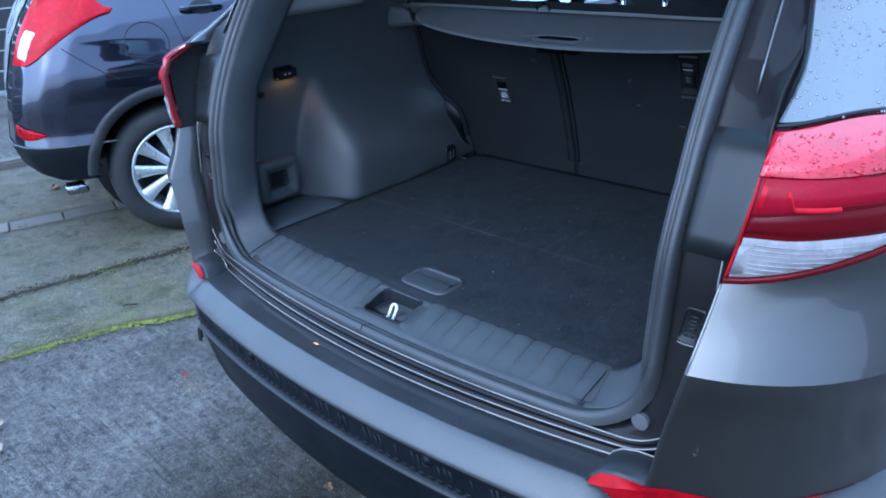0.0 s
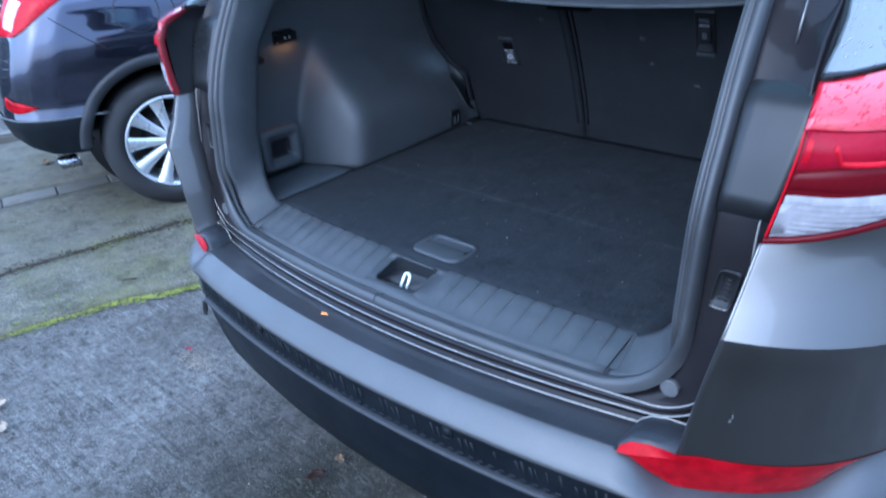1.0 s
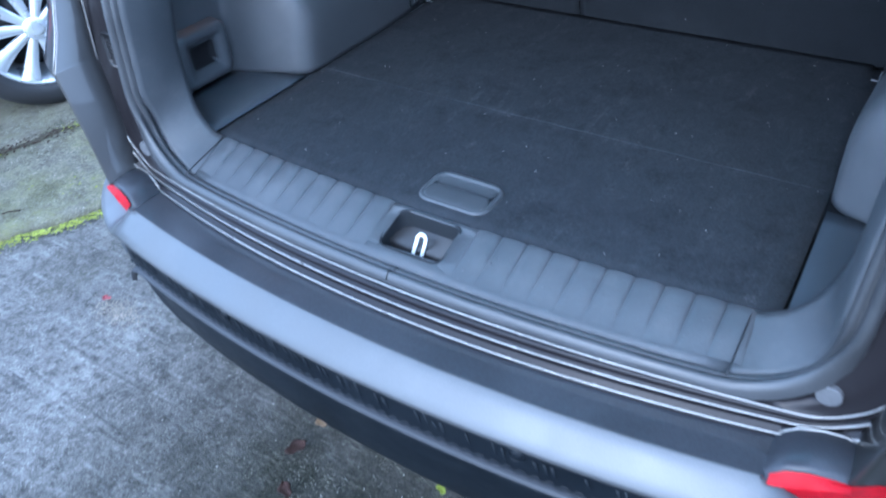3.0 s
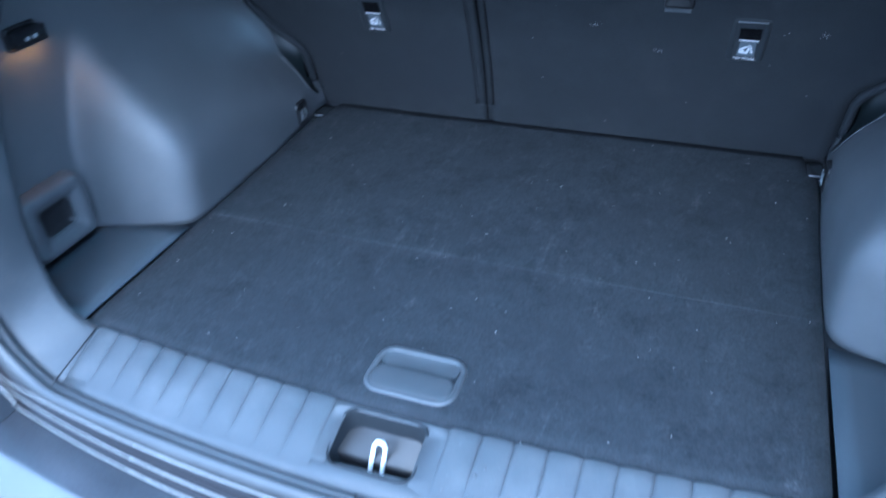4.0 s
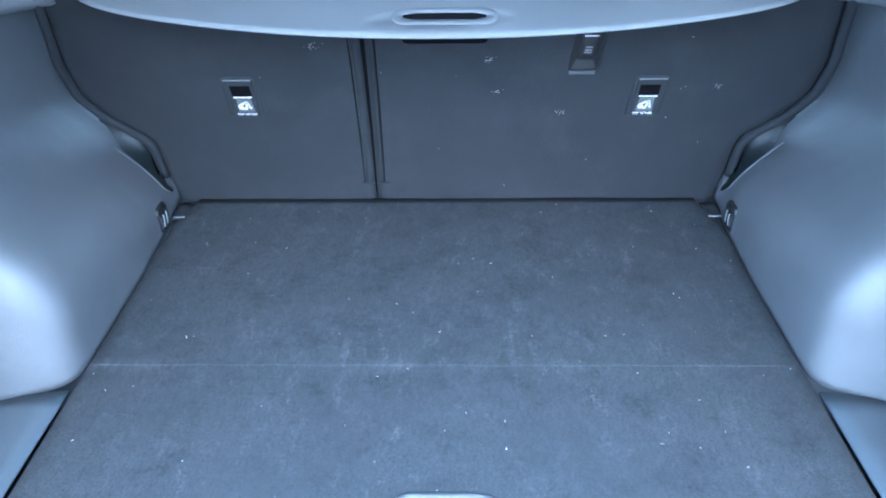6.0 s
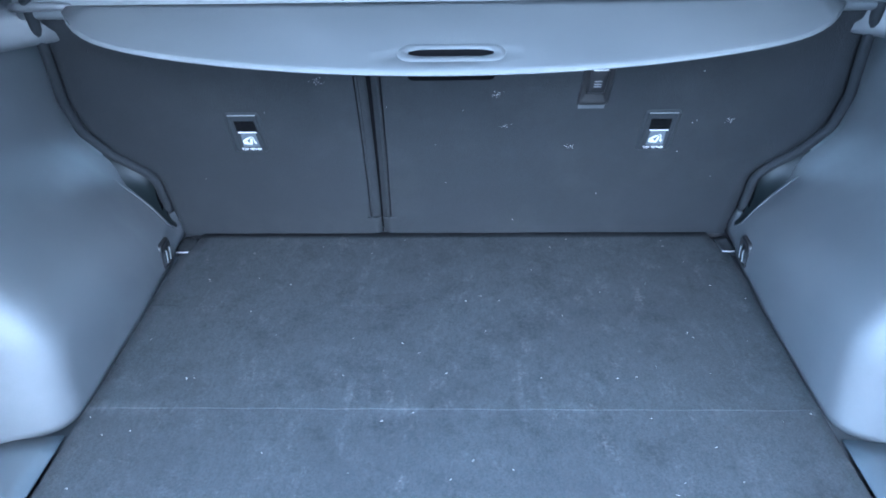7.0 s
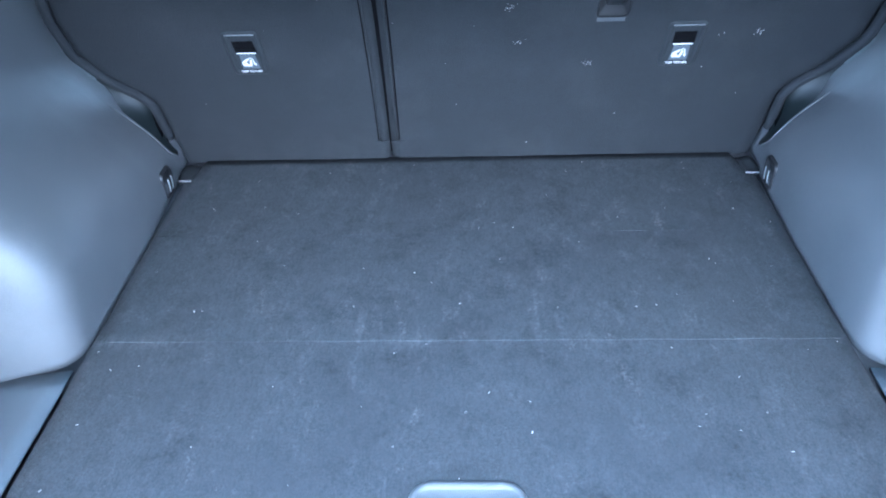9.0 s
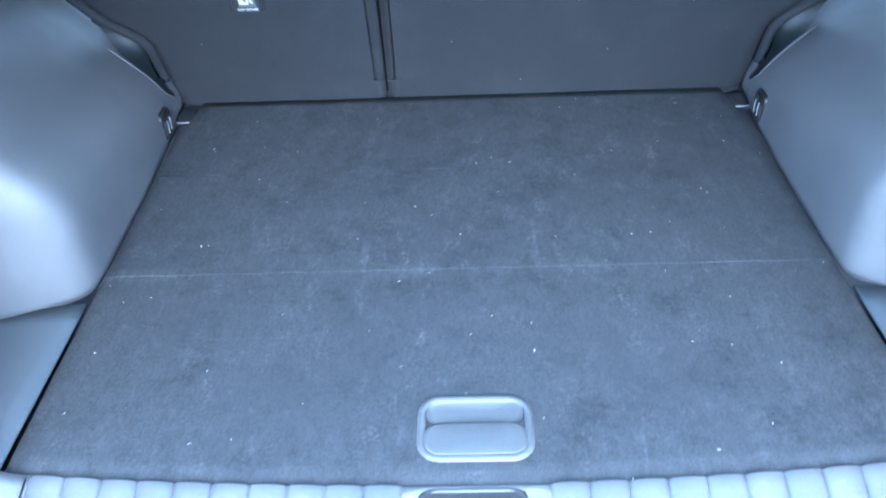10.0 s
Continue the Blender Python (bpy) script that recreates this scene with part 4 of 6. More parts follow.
def build_anchor(seat, cx, cz, lean):
    f = on_seat(seat, cx, cz)
    bm = bmesh.new()
    w, h = 0.050, 0.082
    base = rounded(w, h, 0.007)
    sk = lambda v: lean * (v - 0.0)
    rows = []
    for s, d in ((1.26, -0.002), (1.20, 0.002), (1.08, 0.0035), (0.94, 0.0028), (0.86, 0.0006)):
        rows.append([f(px * s + sk(py), py * (0.5 + 0.5 * s), d) for px, py in base])
    grid(rows, True, bm=bm)
    frame_part = part("tether_bezel", bm, WELL, seat, "black bezel of a child-seat tether point")
    bm = bmesh.new()
    bm.faces.new([bm.verts.new(f(px * 0.88 + sk(py), py * 0.90, 0.0006)) for px, py in base])
    part("bezel_floor", bm, WELL, frame_part)
    # flat black patch painted as the shade of the upper recess
    bm = bmesh.new()
    bm.faces.new([bm.verts.new(f(u + sk(v), v, 0.0012)) for u, v in ((-0.0165, 0.003), (0.0185, 0.003), (0.0175, 0.026), (-0.0175, 0.026))])
    part("recess_shade", bm, MATTE, frame_part)
    bm = bmesh.new()
    pts = [f(u + sk(v), v, 0.0015) for u, v in ((-0.014, -0.033), (0.016, -0.033), (0.014, -0.002), (-0.012, -0.002))]
    lo = [bm.verts.new(p) for p in pts]
    bm.faces.new(lo)
    part("tether_flap", bm, TRAY, frame_part)
    bm = bmesh.new()
    rows = [[f(-0.015 + 0.032 * i / 6, 0.001 + o, 0.002 + q) for i in range(7)] for o, q in ((-0.0012, 0), (0, 0.0012), (0.0012, 0))]
    grid(rows, bm=bm)
    part("flap_edge", bm, LABEL, frame_part)
    part("bezel_edge", tube([f(-0.024 + 0.048 * i / 6 + sk(0.041), 0.0405, 0.004) for i in range(7)], 0.0011, 6), VINYL, frame_part)
    # pictogram: a seat with a strap hooking over it
    bm = bmesh.new()
    def poly(pts, w=0.0024):
        bm.faces.new([bm.verts.new(f(u + sk(v), v, w)) for u, v in pts])
    poly([(-0.010, -0.026), (0.003, -0.027), (0.004, -0.024), (-0.002, -0.022), (-0.004, -0.018), (-0.012, -0.022)])
    poly([(-0.012, -0.021), (-0.004, -0.017), (0.002, -0.012), (-0.001, -0.010), (-0.006, -0.013), (-0.011, -0.017)])
    poly([(0.000, -0.024), (0.004, -0.025), (0.0065, -0.013), (0.003, -0.012)])
    arc = [(0.0045 + 0.004 * math.cos(a), -0.012 + 0.004 * math.sin(a)) for a in [math.pi - math.pi * i / 8 for i in range(9)]]
    inner = [(0.0045 + 0.0025 * math.cos(a), -0.012 + 0.0025 * math.sin(a)) for a in [math.pi * i / 8 for i in range(9)]]
    poly(arc + inner)
    poly([(0.0072, -0.012), (0.0087, -0.012), (0.0105, -0.021), (0.0125, -0.020), (0.0108, -0.026), (0.006, -0.021), (0.008, -0.021)])
    part("pictogram", bm, LABEL, frame_part, "white pictogram of a tethered seat", smooth=False)
    text("lettering", "TOP TETHER", 0.0062, lambda u, v, w: f(u + sk(-0.0375), v - 0.0375, 0.0027 + w), frame_part, LABEL)


build_anchor(seat_l, -0.357, 0.980, -0.03)
build_anchor(seat_r, 0.357, 0.979, 0.06)


def build_latch(seat, cx, cz):
    f = on_seat(seat, cx, cz)
    bm = bmesh.new()
    base = rounded(0.046, 0.105, 0.005)
    rows = [[f(px * s + 0.06 * py, py * s, d) for px, py in base] for s, d in ((1.10, -0.002), (1.04, 0.004), (0.94, 0.004), (0.86, 0.001), (0.2, 0.001))]
    grid(rows, True, bm=bm)
    bez = part("release_bezel", bm, BLACK, seat, "black seat release handle")
    bm = bmesh.new()
    base = rounded(0.030, 0.052, 0.004)
    rows = [[f(px * s + 0.06 * py, py * s - 0.004, d) for px, py in base] for s, d in ((1.0, -0.004), (0.98, 0.004), (0.85, 0.006), (0.2, 0.006))]
    grid(rows, True, bm=bm)
    part("release_lever", bm, BLACK, bez)
    for v, col in ((0.021, LABEL), (0.031, LABEL_GREY), (0.036, LABEL_GREY)):
        bm = bmesh.new()
        bm.faces.new([bm.verts.new(f(u + 0.06 * v, v + o, 0.0066)) for u, o in ((-0.012, -0.0012), (0.012, -0.0012), (0.012, 0.0012), (-0.012, 0.0012))])
        part("lever_line", bm, col, bez, smooth=False)
    for v in (-0.002, -0.008, -0.013):
        bm = bmesh.new()
        bm.faces.new([bm.verts.new(f(u + 0.06 * v, v + o, 0.0066)) for u, o in ((-0.006, -0.0012), (0.006, -0.0012), (0.006, 0.0012), (-0.006, 0.0012))])
        part("lever_mark", bm, LABEL_GREY, bez, smooth=False)
    bm = bmesh.new()
    bm.faces.new([bm.verts.new(f(u - 0.004, v, 0.0024)) for u, v in ((-0.022, -0.064), (0.022, -0.064), (0.022, -0.048), (-0.022, -0.048))])
    part("grey_tab", bm, SCUFF, bez, smooth=False)


build_latch(seat_r, 0.239, 1.085)

# ---- carpeted boot floor board ----
floor = thing("boot_floor", "dark grey carpeted boot floor board, linty and scuffed", "floor board", (0, 0.45, 0.70))


def floor_half(y):
    return table(y, [(0.0, 0.511), (0.33, 0.513), (0.62, 0.517), (0.79, 0.520), (0.80, 0.508), (0.873, 0.497)])


def board(y1, label=""):
    """The carpeted board, its near edge bowed along the sill."""
    rows = []
    n = 28
    for j in range(n + 1):
        k = j / n
        yc = 0.05 + (y1 - 0.05) * k
        h = floor_half(yc)
        e = 0.004 if j in (0, n) else 0.0

        def at(x, z):
            y0 = carpet_edge(min(abs(x), 0.512))
            return (x, y0 + (y1 - y0) * k, z)

        row = [at(-h - 0.001, 0.715), at(-h, 0.7380 - e / 2)]
        for i in range(41):
            x = -h + 0.002 + (2 * h - 0.004) * i / 40
            row.append(at(x, 0.7405 - e / 3 + 0.0006 * noise.noise(Vector((x * 5, yc * 5, 9)))))
        row += [at(h, 0.7380 - e / 2), at(h + 0.001, 0.715)]
        rows.append(row)
    lo = [(p[0], p[1], 0.715) for p in rows[0]]
    hi = [(p[0], p[1], 0.715) for p in rows[-1]]
    return part("floor_panel", grid([lo] + rows + [hi]), CARPET, floor, label)


near_panel = board(0.8790)
for y, w, lift in ((0.3735, 0.0010, 0.0), (0.625, 0.0006, -0.0004)):
    h = floor_half(y) - 0.006
    part("fold_crease", tube([(-h + 2 * h * i / 40, y + 0.0006 * math.sin(i * 1.3), 0.7405 + lift + 0.0004 * math.sin(i * 2.1)) for i in range(41)], w, 6), CARPET, near_panel)
bm = bmesh.new()
cx, cy = 0.007, 0.104
rows = []
for w, h, z, r in ((0.132, 0.090, 0.7395, 0.026), (0.129, 0.087, 0.7428, 0.025), (0.122, 0.080, 0.7440, 0.022), (0.116, 0.074, 0.7436, 0.019), (0.112, 0.070, 0.7415, 0.017)):
    rows.append([(cx + px, cy + py, z) for px, py in rounded(w, h, r)])
grid(rows, True, bm=bm)
pull = part("pull_handle", bm, SCUFF, near_panel, "grey plastic pull handle set in the floor")
bm = bmesh.new()
rows = []
for s, z, dy in ((1.0, 0.7434, 0), (0.97, 0.7422, 0.0), (0.86, 0.7412, 0.0), (0.2, 0.7411, 0.0)):
    rows.append([(cx + px * s, cy + 0.019 + py * s + dy, z) for px, py in rounded(0.110, 0.032, 0.012)])
grid(rows, True, bm=bm)
part("grip_hollow", bm, SCUFF, near_panel)
bm = bmesh.new()
rows = []
for s, z in ((1.0, 0.7405), (0.98, 0.7436), (0.9, 0.7441), (0.2, 0.7441)):
    rows.append([(cx + px * s, cy - 0.0165 + py * s, z) for px, py in rounded(0.116, 0.042, 0.016)])
grid(rows, True, bm=bm)
part("grip_plate", bm, SCUFF, near_panel)
for sgn in (-1, 1):
    rows = [[(sgn * (0.503 + 0.03 * i / 4) , 0.795 + 0.062 * j / 4, 0.738 + 0.002 * math.sin(i * 1.5 + j)) for i in range(5)] for j in range(5)]
    sheet("carpet_flap", rows, SEATBACK, suv, 0.003, "folded plastic corner flap by the seat")
    part("flap_edge", tube([(sgn * 0.504, 0.797, 0.7425), (sgn * 0.515, 0.795, 0.743), (sgn * 0.530, 0.797, 0.7425)], 0.0016, 6), LABEL_GREY, suv)
# deck under the board and behind the linings
bm = bmesh.new()
box(bm, 0, 0.43, 0.69, 1.24, 0.90, 0.04)
part("boot_pan", bm, BLACK, suv)

# ---- luggage cover ----
cover = thing("luggage_cover", "grey vinyl roller luggage cover, wound in above the seatback", "luggage cover", (0, 0.75, 1.2))


def cover_edge(x):
    a = abs(x) / 0.5555
    return 0.515 + 0.098 * a ** 2.1 + 0.065 * a ** 14


def cover_z(y):
    return 1.172 + 0.29 * (y - 0.515)


bm = bmesh.new()
slot = (-0.050, 0.062, 0.5510, 0.5740)
xs = [-0.555 + 0.0345 * i for i in range(14)] + [slot[0], -0.02, 0.035, slot[1]] + [0.105 + 0.03462 * i for i in range(14)]
vs = []
for x in xs:
    e = cover_edge(x)
    col = []
    for j in range(13):
        y = e + (0.692 - e) * j / 12
        if slot[0] - 0.001 <= x <= slot[1] + 0.001:
            ks = [e, e + 0.015, slot[2], slot[3], 0.585, 0.60, 0.61, 0.62, 0.635, 0.65, 0.665, 0.68, 0.692]
            y = ks[j]
        col.append(bm.verts.new((x, y, cover_z(y))))
    vs.append(col)
for i in range(len(xs) - 1):
    for j in range(12):
        if slot[0] <= xs[i] < slot[1] - 0.001 and j == 2:
            continue
        bm.faces.new((vs[i][j], vs[i + 1][j], vs[i + 1][j + 1], vs[i][j + 1]))
flap = part("flap", bm, VINYL, cover)
s = flap.modifiers.new("thickness", "SOLIDIFY")
s.thickness, s.offset = 0.0022, -1
part("hem", tube([(x, cover_edge(x), cover_z(cover_edge(x)) - 0.001) for x in [-0.555 + 1.11 * i / 60 for i in range(61)]], 0.0013, 8), VINYL, flap, "thin welded hem")
bm = bmesh.new()
rows = []
for w, h, d in ((0.142, 0.040, 0.0), (0.138, 0.036, 0.0014), (0.122, 0.0255, 0.0012), (0.117, 0.0225, -0.0004)):
    ring_pts = rounded(w, h, h * 0.48)
    if h < 0.03:
        ring_pts = [(w / 2 * math.cos(a), h / 2 * math.sin(a)) for a in [math.atan2(py * w / h, px) for px, py in ring_pts]]
    rows.append([(0.006 + px, 0.5625 + py, cover_z(0.5625 + py) + d) for px, py in ring_pts])
grid(rows, True, bm=bm)
part("grip_rim", bm, VINYL, flap, "moulded rim of the hand slot")
# black pocket added under the open slot, so that it stays dark
bm = bmesh.new()
grid([[(0.006 + px * k, 0.5625 + py * k, cover_z(0.5625 + py * k) - d) for px, py in rounded(0.119, 0.0240, 0.0115)] for k, d in ((1.0, 0.0008), (0.98, 0.03), (0.3, 0.032))], True, bm=bm)
part("slot_shade_pocket", bm, MATTE, flap, "hand slot closed with a black pocket for its shade")
rows = []
for x in [-0.64, -0.636] + [-0.6 + 0.1 * i for i in range(13)] + [0.636, 0.64]:
    r = 0.6 if abs(x) > 0.638 else 1.0
    rows.append([(x, 0.728 + py * r, 1.221 + pz * r) for py, pz in rounded(0.062, 0.044, 0.018)])
part("cassette", grid(rows, True, cap=True), VINYL, cover, "grey roller housing across the car")
for sgn in (-1, 1):
    bm = bmesh.new()
    rows = []
    for k, (x, w, h) in enumerate(((0.55, 0.008, 0.007), (0.57, 0.014, 0.012), (0.625, 0.018, 0.015), (0.64, 0.012, 0.010))):
        rows.append([(sgn * x, 0.695 + py, 1.222 + pz) for py, pz in rounded(w, h, h * 0.45)])
    grid(rows, True, bm=bm, cap=True)
    part("end_pin", bm, PLASTIC, cover)
    # shelf rest moulded into the side lining
    bm = bmesh.new()
    rows = []
    for x, w, h in ((0.60, 0.10, 0.05), (0.64, 0.14, 0.055), (0.70, 0.18, 0.07), (0.74, 0.20, 0.08)):
        rows.append([(sgn * x, 0.775 + py, 1.185 + pz) for py, pz in rounded(w, h, 0.018)])
    grid(rows, True, bm=bm, cap=True)
    part("cover_rest", bm, PLASTIC, suv, "plastic rest for the luggage cover")

# ---- outer body of the SUV ----
def bez(p, t):
    a, b, c, d = [Vector((*q, 0)) if len(q) == 2 else Vector(q) for q in p]
    s = 1 - t
    return a * s ** 3 + b * 3 * s * s * t + c * 3 * s * t * t + d * t ** 3


CREASE = 0.897


def corner(u, z, sgn=1, out=0.0):
    """The rear corner of the body, from the flange's edge (u 0) round to the flank (u 1)."""
    ex, ey, sx = table(z, EDGE_X), table(z, EDGE_Y), table(z, SIDE_X)
    p = ((ex, ey), (ex + 0.35 * (sx - ex), ey + 0.025), (sx - 0.018, ey + 0.103), (sx, max(0.30, ey + 0.16)))
    c = bez(p, u)
    t = bez(p, min(1, u + 0.01)) - bez(p, max(0, u - 0.01))
    n = Vector((t.y, -t.x, 0)).normalized()
    tuck = 0.008 * ease(CREASE, 0.82, z) * ease(0.0, 0.10, u)
    c = c + n * (out - tuck)
    return Vector((sgn * c.x, c.y, z))


US = [0, 0.02, 0.05, 0.09, 0.14, 0.19, 0.25, 0.31, 0.37, 0.43, 0.49, 0.55, 0.61, 0.67, 0.74, 0.82, 0.9, 1.0]


def lamp_low(u):
    return table(u, [(0.0, 1.0135), (0.1, 1.0165), (0.2, 1.0235), (0.3, 1.0325), (0.4, 1.0420), (0.5, 1.0525), (0.7, 1.0750), (1.0, 1.105)])


def lamp_high(u):
    return 1.198 + 0.012 * ease(0, 0.45, u)


def build_corner(sgn):
    rows = []
    zs = [0.685, 0.70, 0.72, 0.75, 0.78, 0.81, 0.84, 0.865, 0.882, 0.892, CREASE, 0.902, 0.912, 0.93, 0.95, 0.97, 0.985, 1.0]
    for z in zs:
        row = []
        for u in US:
            k = (z - CREASE) / (1.0 - CREASE)
            zz = z if z <= CREASE else CREASE + k * (lamp_low(u) - 0.002 - CREASE)
            row.append(corner(u, zz, sgn))
        e = row[0]
        row.insert(0, e + Vector((-sgn * 0.003, 0.003, 0)))
        row.insert(0, Vector((sgn * (abs(e.x) - 0.008), opening_y(e.x, e.z) + 0.014, e.z)))
        rows.append(row)
    cut = zs.index(CREASE)
    bm = grid(rows[:cut + 1])
    grid(rows[cut:], bm=bm)
    panel = part("rear_quarter_panel", bm, PAINT, suv, "dark grey metallic rear corner panel with a crease")
    # tail lamp: stacked lenses inside one red rim
    UL = [i * 0.7 / 16 for i in range(17)]

    def lens(low, high, out, m, name, parent, label="", u0=0.0, u1=0.7, bulge=0.006):
        rr = []
        uu = [u0 + (u1 - u0) * i / 24 for i in range(25)]
        for j in range(7):
            v = j / 6
            r = []
            for u in uu:
                a, b = low(u), max(high(u), low(u) + 0.0005)
                o = out + bulge * math.sin(math.pi * v) - (0.002 if j in (0, 6) else 0) - 0.012 * ease(1.14, 1.20, a + (b - a) * v) + 0.010 * ease(0.02, 0.3, u) * math.sin(math.pi * (a + (b - a) * v - 0.98) / 0.24)
                r.append(corner(u, a + (b - a) * v, sgn, o))
            r.insert(0, r[0] + Vector((-sgn * 0.001, 0.014, 0)))
            rr.append(r)
        return part(name, grid(rr), m, parent, label)

    strip = lambda u: 1.111 + 0.012 * ease(0.0, 0.35, u)
    lamp = lens(lamp_low, lamp_high, 0.004, RED_DARK, "tail_lamp", suv, "red and clear wraparound tail lamp, wet on top", bulge=0.004)
    lens(lambda u: lamp_low(u) + 0.001, lambda u: lamp_low(u) + 0.0115, 0.008, RED_DARK, "lower_rim", lamp, "dark red rim", 0.0, 0.7, 0.002)
    lens(lambda u: lamp_low(u) + 0.0125, lambda u: max(1.086, lamp_low(u) + 0.014), 0.0085, CLEAR, "reversing_lens", lamp, "clear ribbed reversing lamp lens", 0.022, 0.62, 0.002)
    lens(lambda u: max(1.0875, lamp_low(u) + 0.015), strip, 0.0085, RED_DARK, "brake_lens", lamp, "dark red brake lamp strip", 0.022, 0.7, 0.002)
    lens(lambda u: strip(u) + 0.0008, lambda u: 1.158, 0.0085, RED, "fog_lens", lamp, "red rear lamp lens", 0.022, 0.7, 0.003)
    lens(lambda u: 1.124, lambda u: 1.150, 0.0125, RED_BRIGHT, "light_guide", lamp, "brighter red light guide", 0.034, 0.060, 0.001)
    lens(lambda u: 1.137 - 0.016 * ease(0.16, 0.20, u), lambda u: 1.146 - 0.018 * ease(0.16, 0.20, u), 0.0125, RED_BRIGHT, "light_guide", lamp, "brighter red light guide", 0.15, 0.36, 0.001)
    lens(lambda u: 1.160, lamp_high, 0.0115, RED_WET, "upper_lens", lamp, "red upper lens beaded with rain", 0.0, 0.7, 0.003)
    lens(lambda u: lamp_low(u) + 0.012, lambda u: 1.158, 0.0085, RED_BRIGHT, "inner_rim", lamp, "red rim down the lens edge", 0.0, 0.013, 0.001)
    # black housing behind the lens, down to the flange
    rows = []
    for k in range(12):
        e = corner(0.0, 1.012 + 0.188 * k / 11, sgn, 0.0)
        rows.append([e + Vector((-sgn * 0.001, 0.010, 0)), e.lerp(Vector((sgn * (abs(e.x) - 0.004), opening_y(e.x, e.z) + 0.012, e.z)), 0.5), Vector((sgn * (abs(e.x) - 0.006), opening_y(e.x, e.z) + 0.014, e.z))])
    part("lamp_housing", grid(rows), BLACK, lamp, "black side of the lamp housing")
    # painted highlights: the panel's rim and the fold of the flange
    part("panel_rim", tube([corner(0.0, z, sgn, 0.0005) for z in (0.898, 0.92, 0.94, 0.96, 0.98, 1.0, 1.011)], 0.0014, 6), EDGE_GLINT, panel, "thin bright panel edge")
    part("flange_fold", tube([(sgn * 0.671, opening_y(0.671, z) - 0.0015, z) for z in [0.775 + 0.02 * i for i in range(19)]], 0.0013, 6), EDGE_GLINT, panel, "thin bright fold of the flange")
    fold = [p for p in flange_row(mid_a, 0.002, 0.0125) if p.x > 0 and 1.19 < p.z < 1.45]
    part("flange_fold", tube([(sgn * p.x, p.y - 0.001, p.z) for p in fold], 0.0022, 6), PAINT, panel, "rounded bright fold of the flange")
    # vertical prisms in the clear lens
    for i in range(9):
        u = 0.022 + 0.006 * i
        a, b = corner(u, lamp_low(u) + 0.018, sgn, 0.0098), corner(u, 1.072, sgn, 0.0098)
        part("prism", tube([a, (a + b) / 2, b], 0.0009, 5), CLEAR, lamp)
    for i in range(7):
        z = 1.036 + 0.0065 * i
        us = [0.08 + 0.02 * k for k in range(22) if lamp_low(0.08 + 0.02 * k) + 0.014 < z]
        if len(us) > 2:
            part("lens_rib", tube([corner(u, z, sgn, 0.0098 + 0.010 * ease(0.02, 0.3, u) * math.sin(math.pi * (z - 0.98) / 0.24)) for u in us], 0.0011, 5), CLEAR, lamp)
    # pillar above the lamp, its sky reflection helped by a lighter paint
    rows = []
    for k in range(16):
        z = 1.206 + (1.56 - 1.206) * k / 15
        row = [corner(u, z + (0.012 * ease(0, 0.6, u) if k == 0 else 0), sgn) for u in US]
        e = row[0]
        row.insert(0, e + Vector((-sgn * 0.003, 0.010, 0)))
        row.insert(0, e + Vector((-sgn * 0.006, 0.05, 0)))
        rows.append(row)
    part("rear_pillar", grid(rows), WET_SKYLIT_PAINT, suv, "grey painted rear pillar, beaded with rain")
    # black gasket between lamp and pillar
    part("lamp_gasket", tube([corner(u, lamp_high(u) + 0.005, sgn, 0.001) for u in UL], 0.003, 6), BLACK, suv)
    # plastic cover on the flange beside the lamp
    rows = []
    zk = [1.020, 1.023, 1.05, 1.09, 1.12, 1.15, 1.17, 1.182, 1.190, 1.194]
    for k, z in enumerate(zk):
        xa, xb = 0.611, table(z, EDGE_X) - 0.004
        row = []
        for i in range(8):
            x = xa + (xb - xa) * (0, 0.04, 0.2, 0.4, 0.6, 0.8, 0.96, 1.0)[i]
            rim = 0.006 if i in (0, 7) or k == 0 else -0.004
            row.append((sgn * x, opening_y(x, z) + rim + 0.035 * ease(1.165, 1.195, z), z))
        rows.append(row)
    part("lamp_cover", grid(rows), GLOSS_BLACK, suv, "black plastic access cover beside the lamp")
    # bump stop in the flange
    z, x = 0.912, 0.640
    lean = 0.16

    def on_flange(px, pz, d):
        qx, qz = x + px + lean * pz, z + pz
        return Vector((sgn * qx, opening_y(qx, qz) + 0.012 - d, qz))

    base = rounded(0.031, 0.056, 0.008)
    bm = bmesh.new()
    grid([[on_flange(px * s, pz * s, d) for px, pz in base] for s, d in ((1.10, -0.004), (1.04, 0.0045), (0.96, 0.0055), (0.88, 0.003), (0.84, 0.0018), (0.2, 0.0018))], True, bm=bm)
    stop = part("stop_socket", bm, BLACK, suv, "black rubber stop socket in the flange")
    for k in range(6):
        v = -0.016 + 0.0062 * k
        part("stop_rib", tube([on_flange(q, v, 0.0028) for q in (-0.007, 0.0, 0.007)], 0.0016, 6), BLACK, stop)
    part("socket_lip", tube([on_flange(q, -0.0295 + 0.0012 * abs(q) / 0.013, 0.0052) for q in (-0.013, -0.007, 0.0, 0.007, 0.013)], 0.0011, 6), EDGE_GLINT, stop)
    # round plug low in the flange
    bm = bmesh.new()
    c = Vector((sgn * 0.588, -0.0475, 0.740))
    rows = [[c + Vector((0.0145 * s * math.cos(a), -d, 0.0145 * s * math.sin(a))) for a in [math.tau * i / 20 for i in range(20)]] for s, d in ((1.0, -0.010), (1.0, 0.000), (0.93, 0.0012), (0.1, 0.0014))]
    grid(rows, True, bm=bm)
    part("round_plug", bm, PLUG, suv, "grey round rubber plug", smooth=False)
    return panel


build_corner(1)
build_corner(-1)

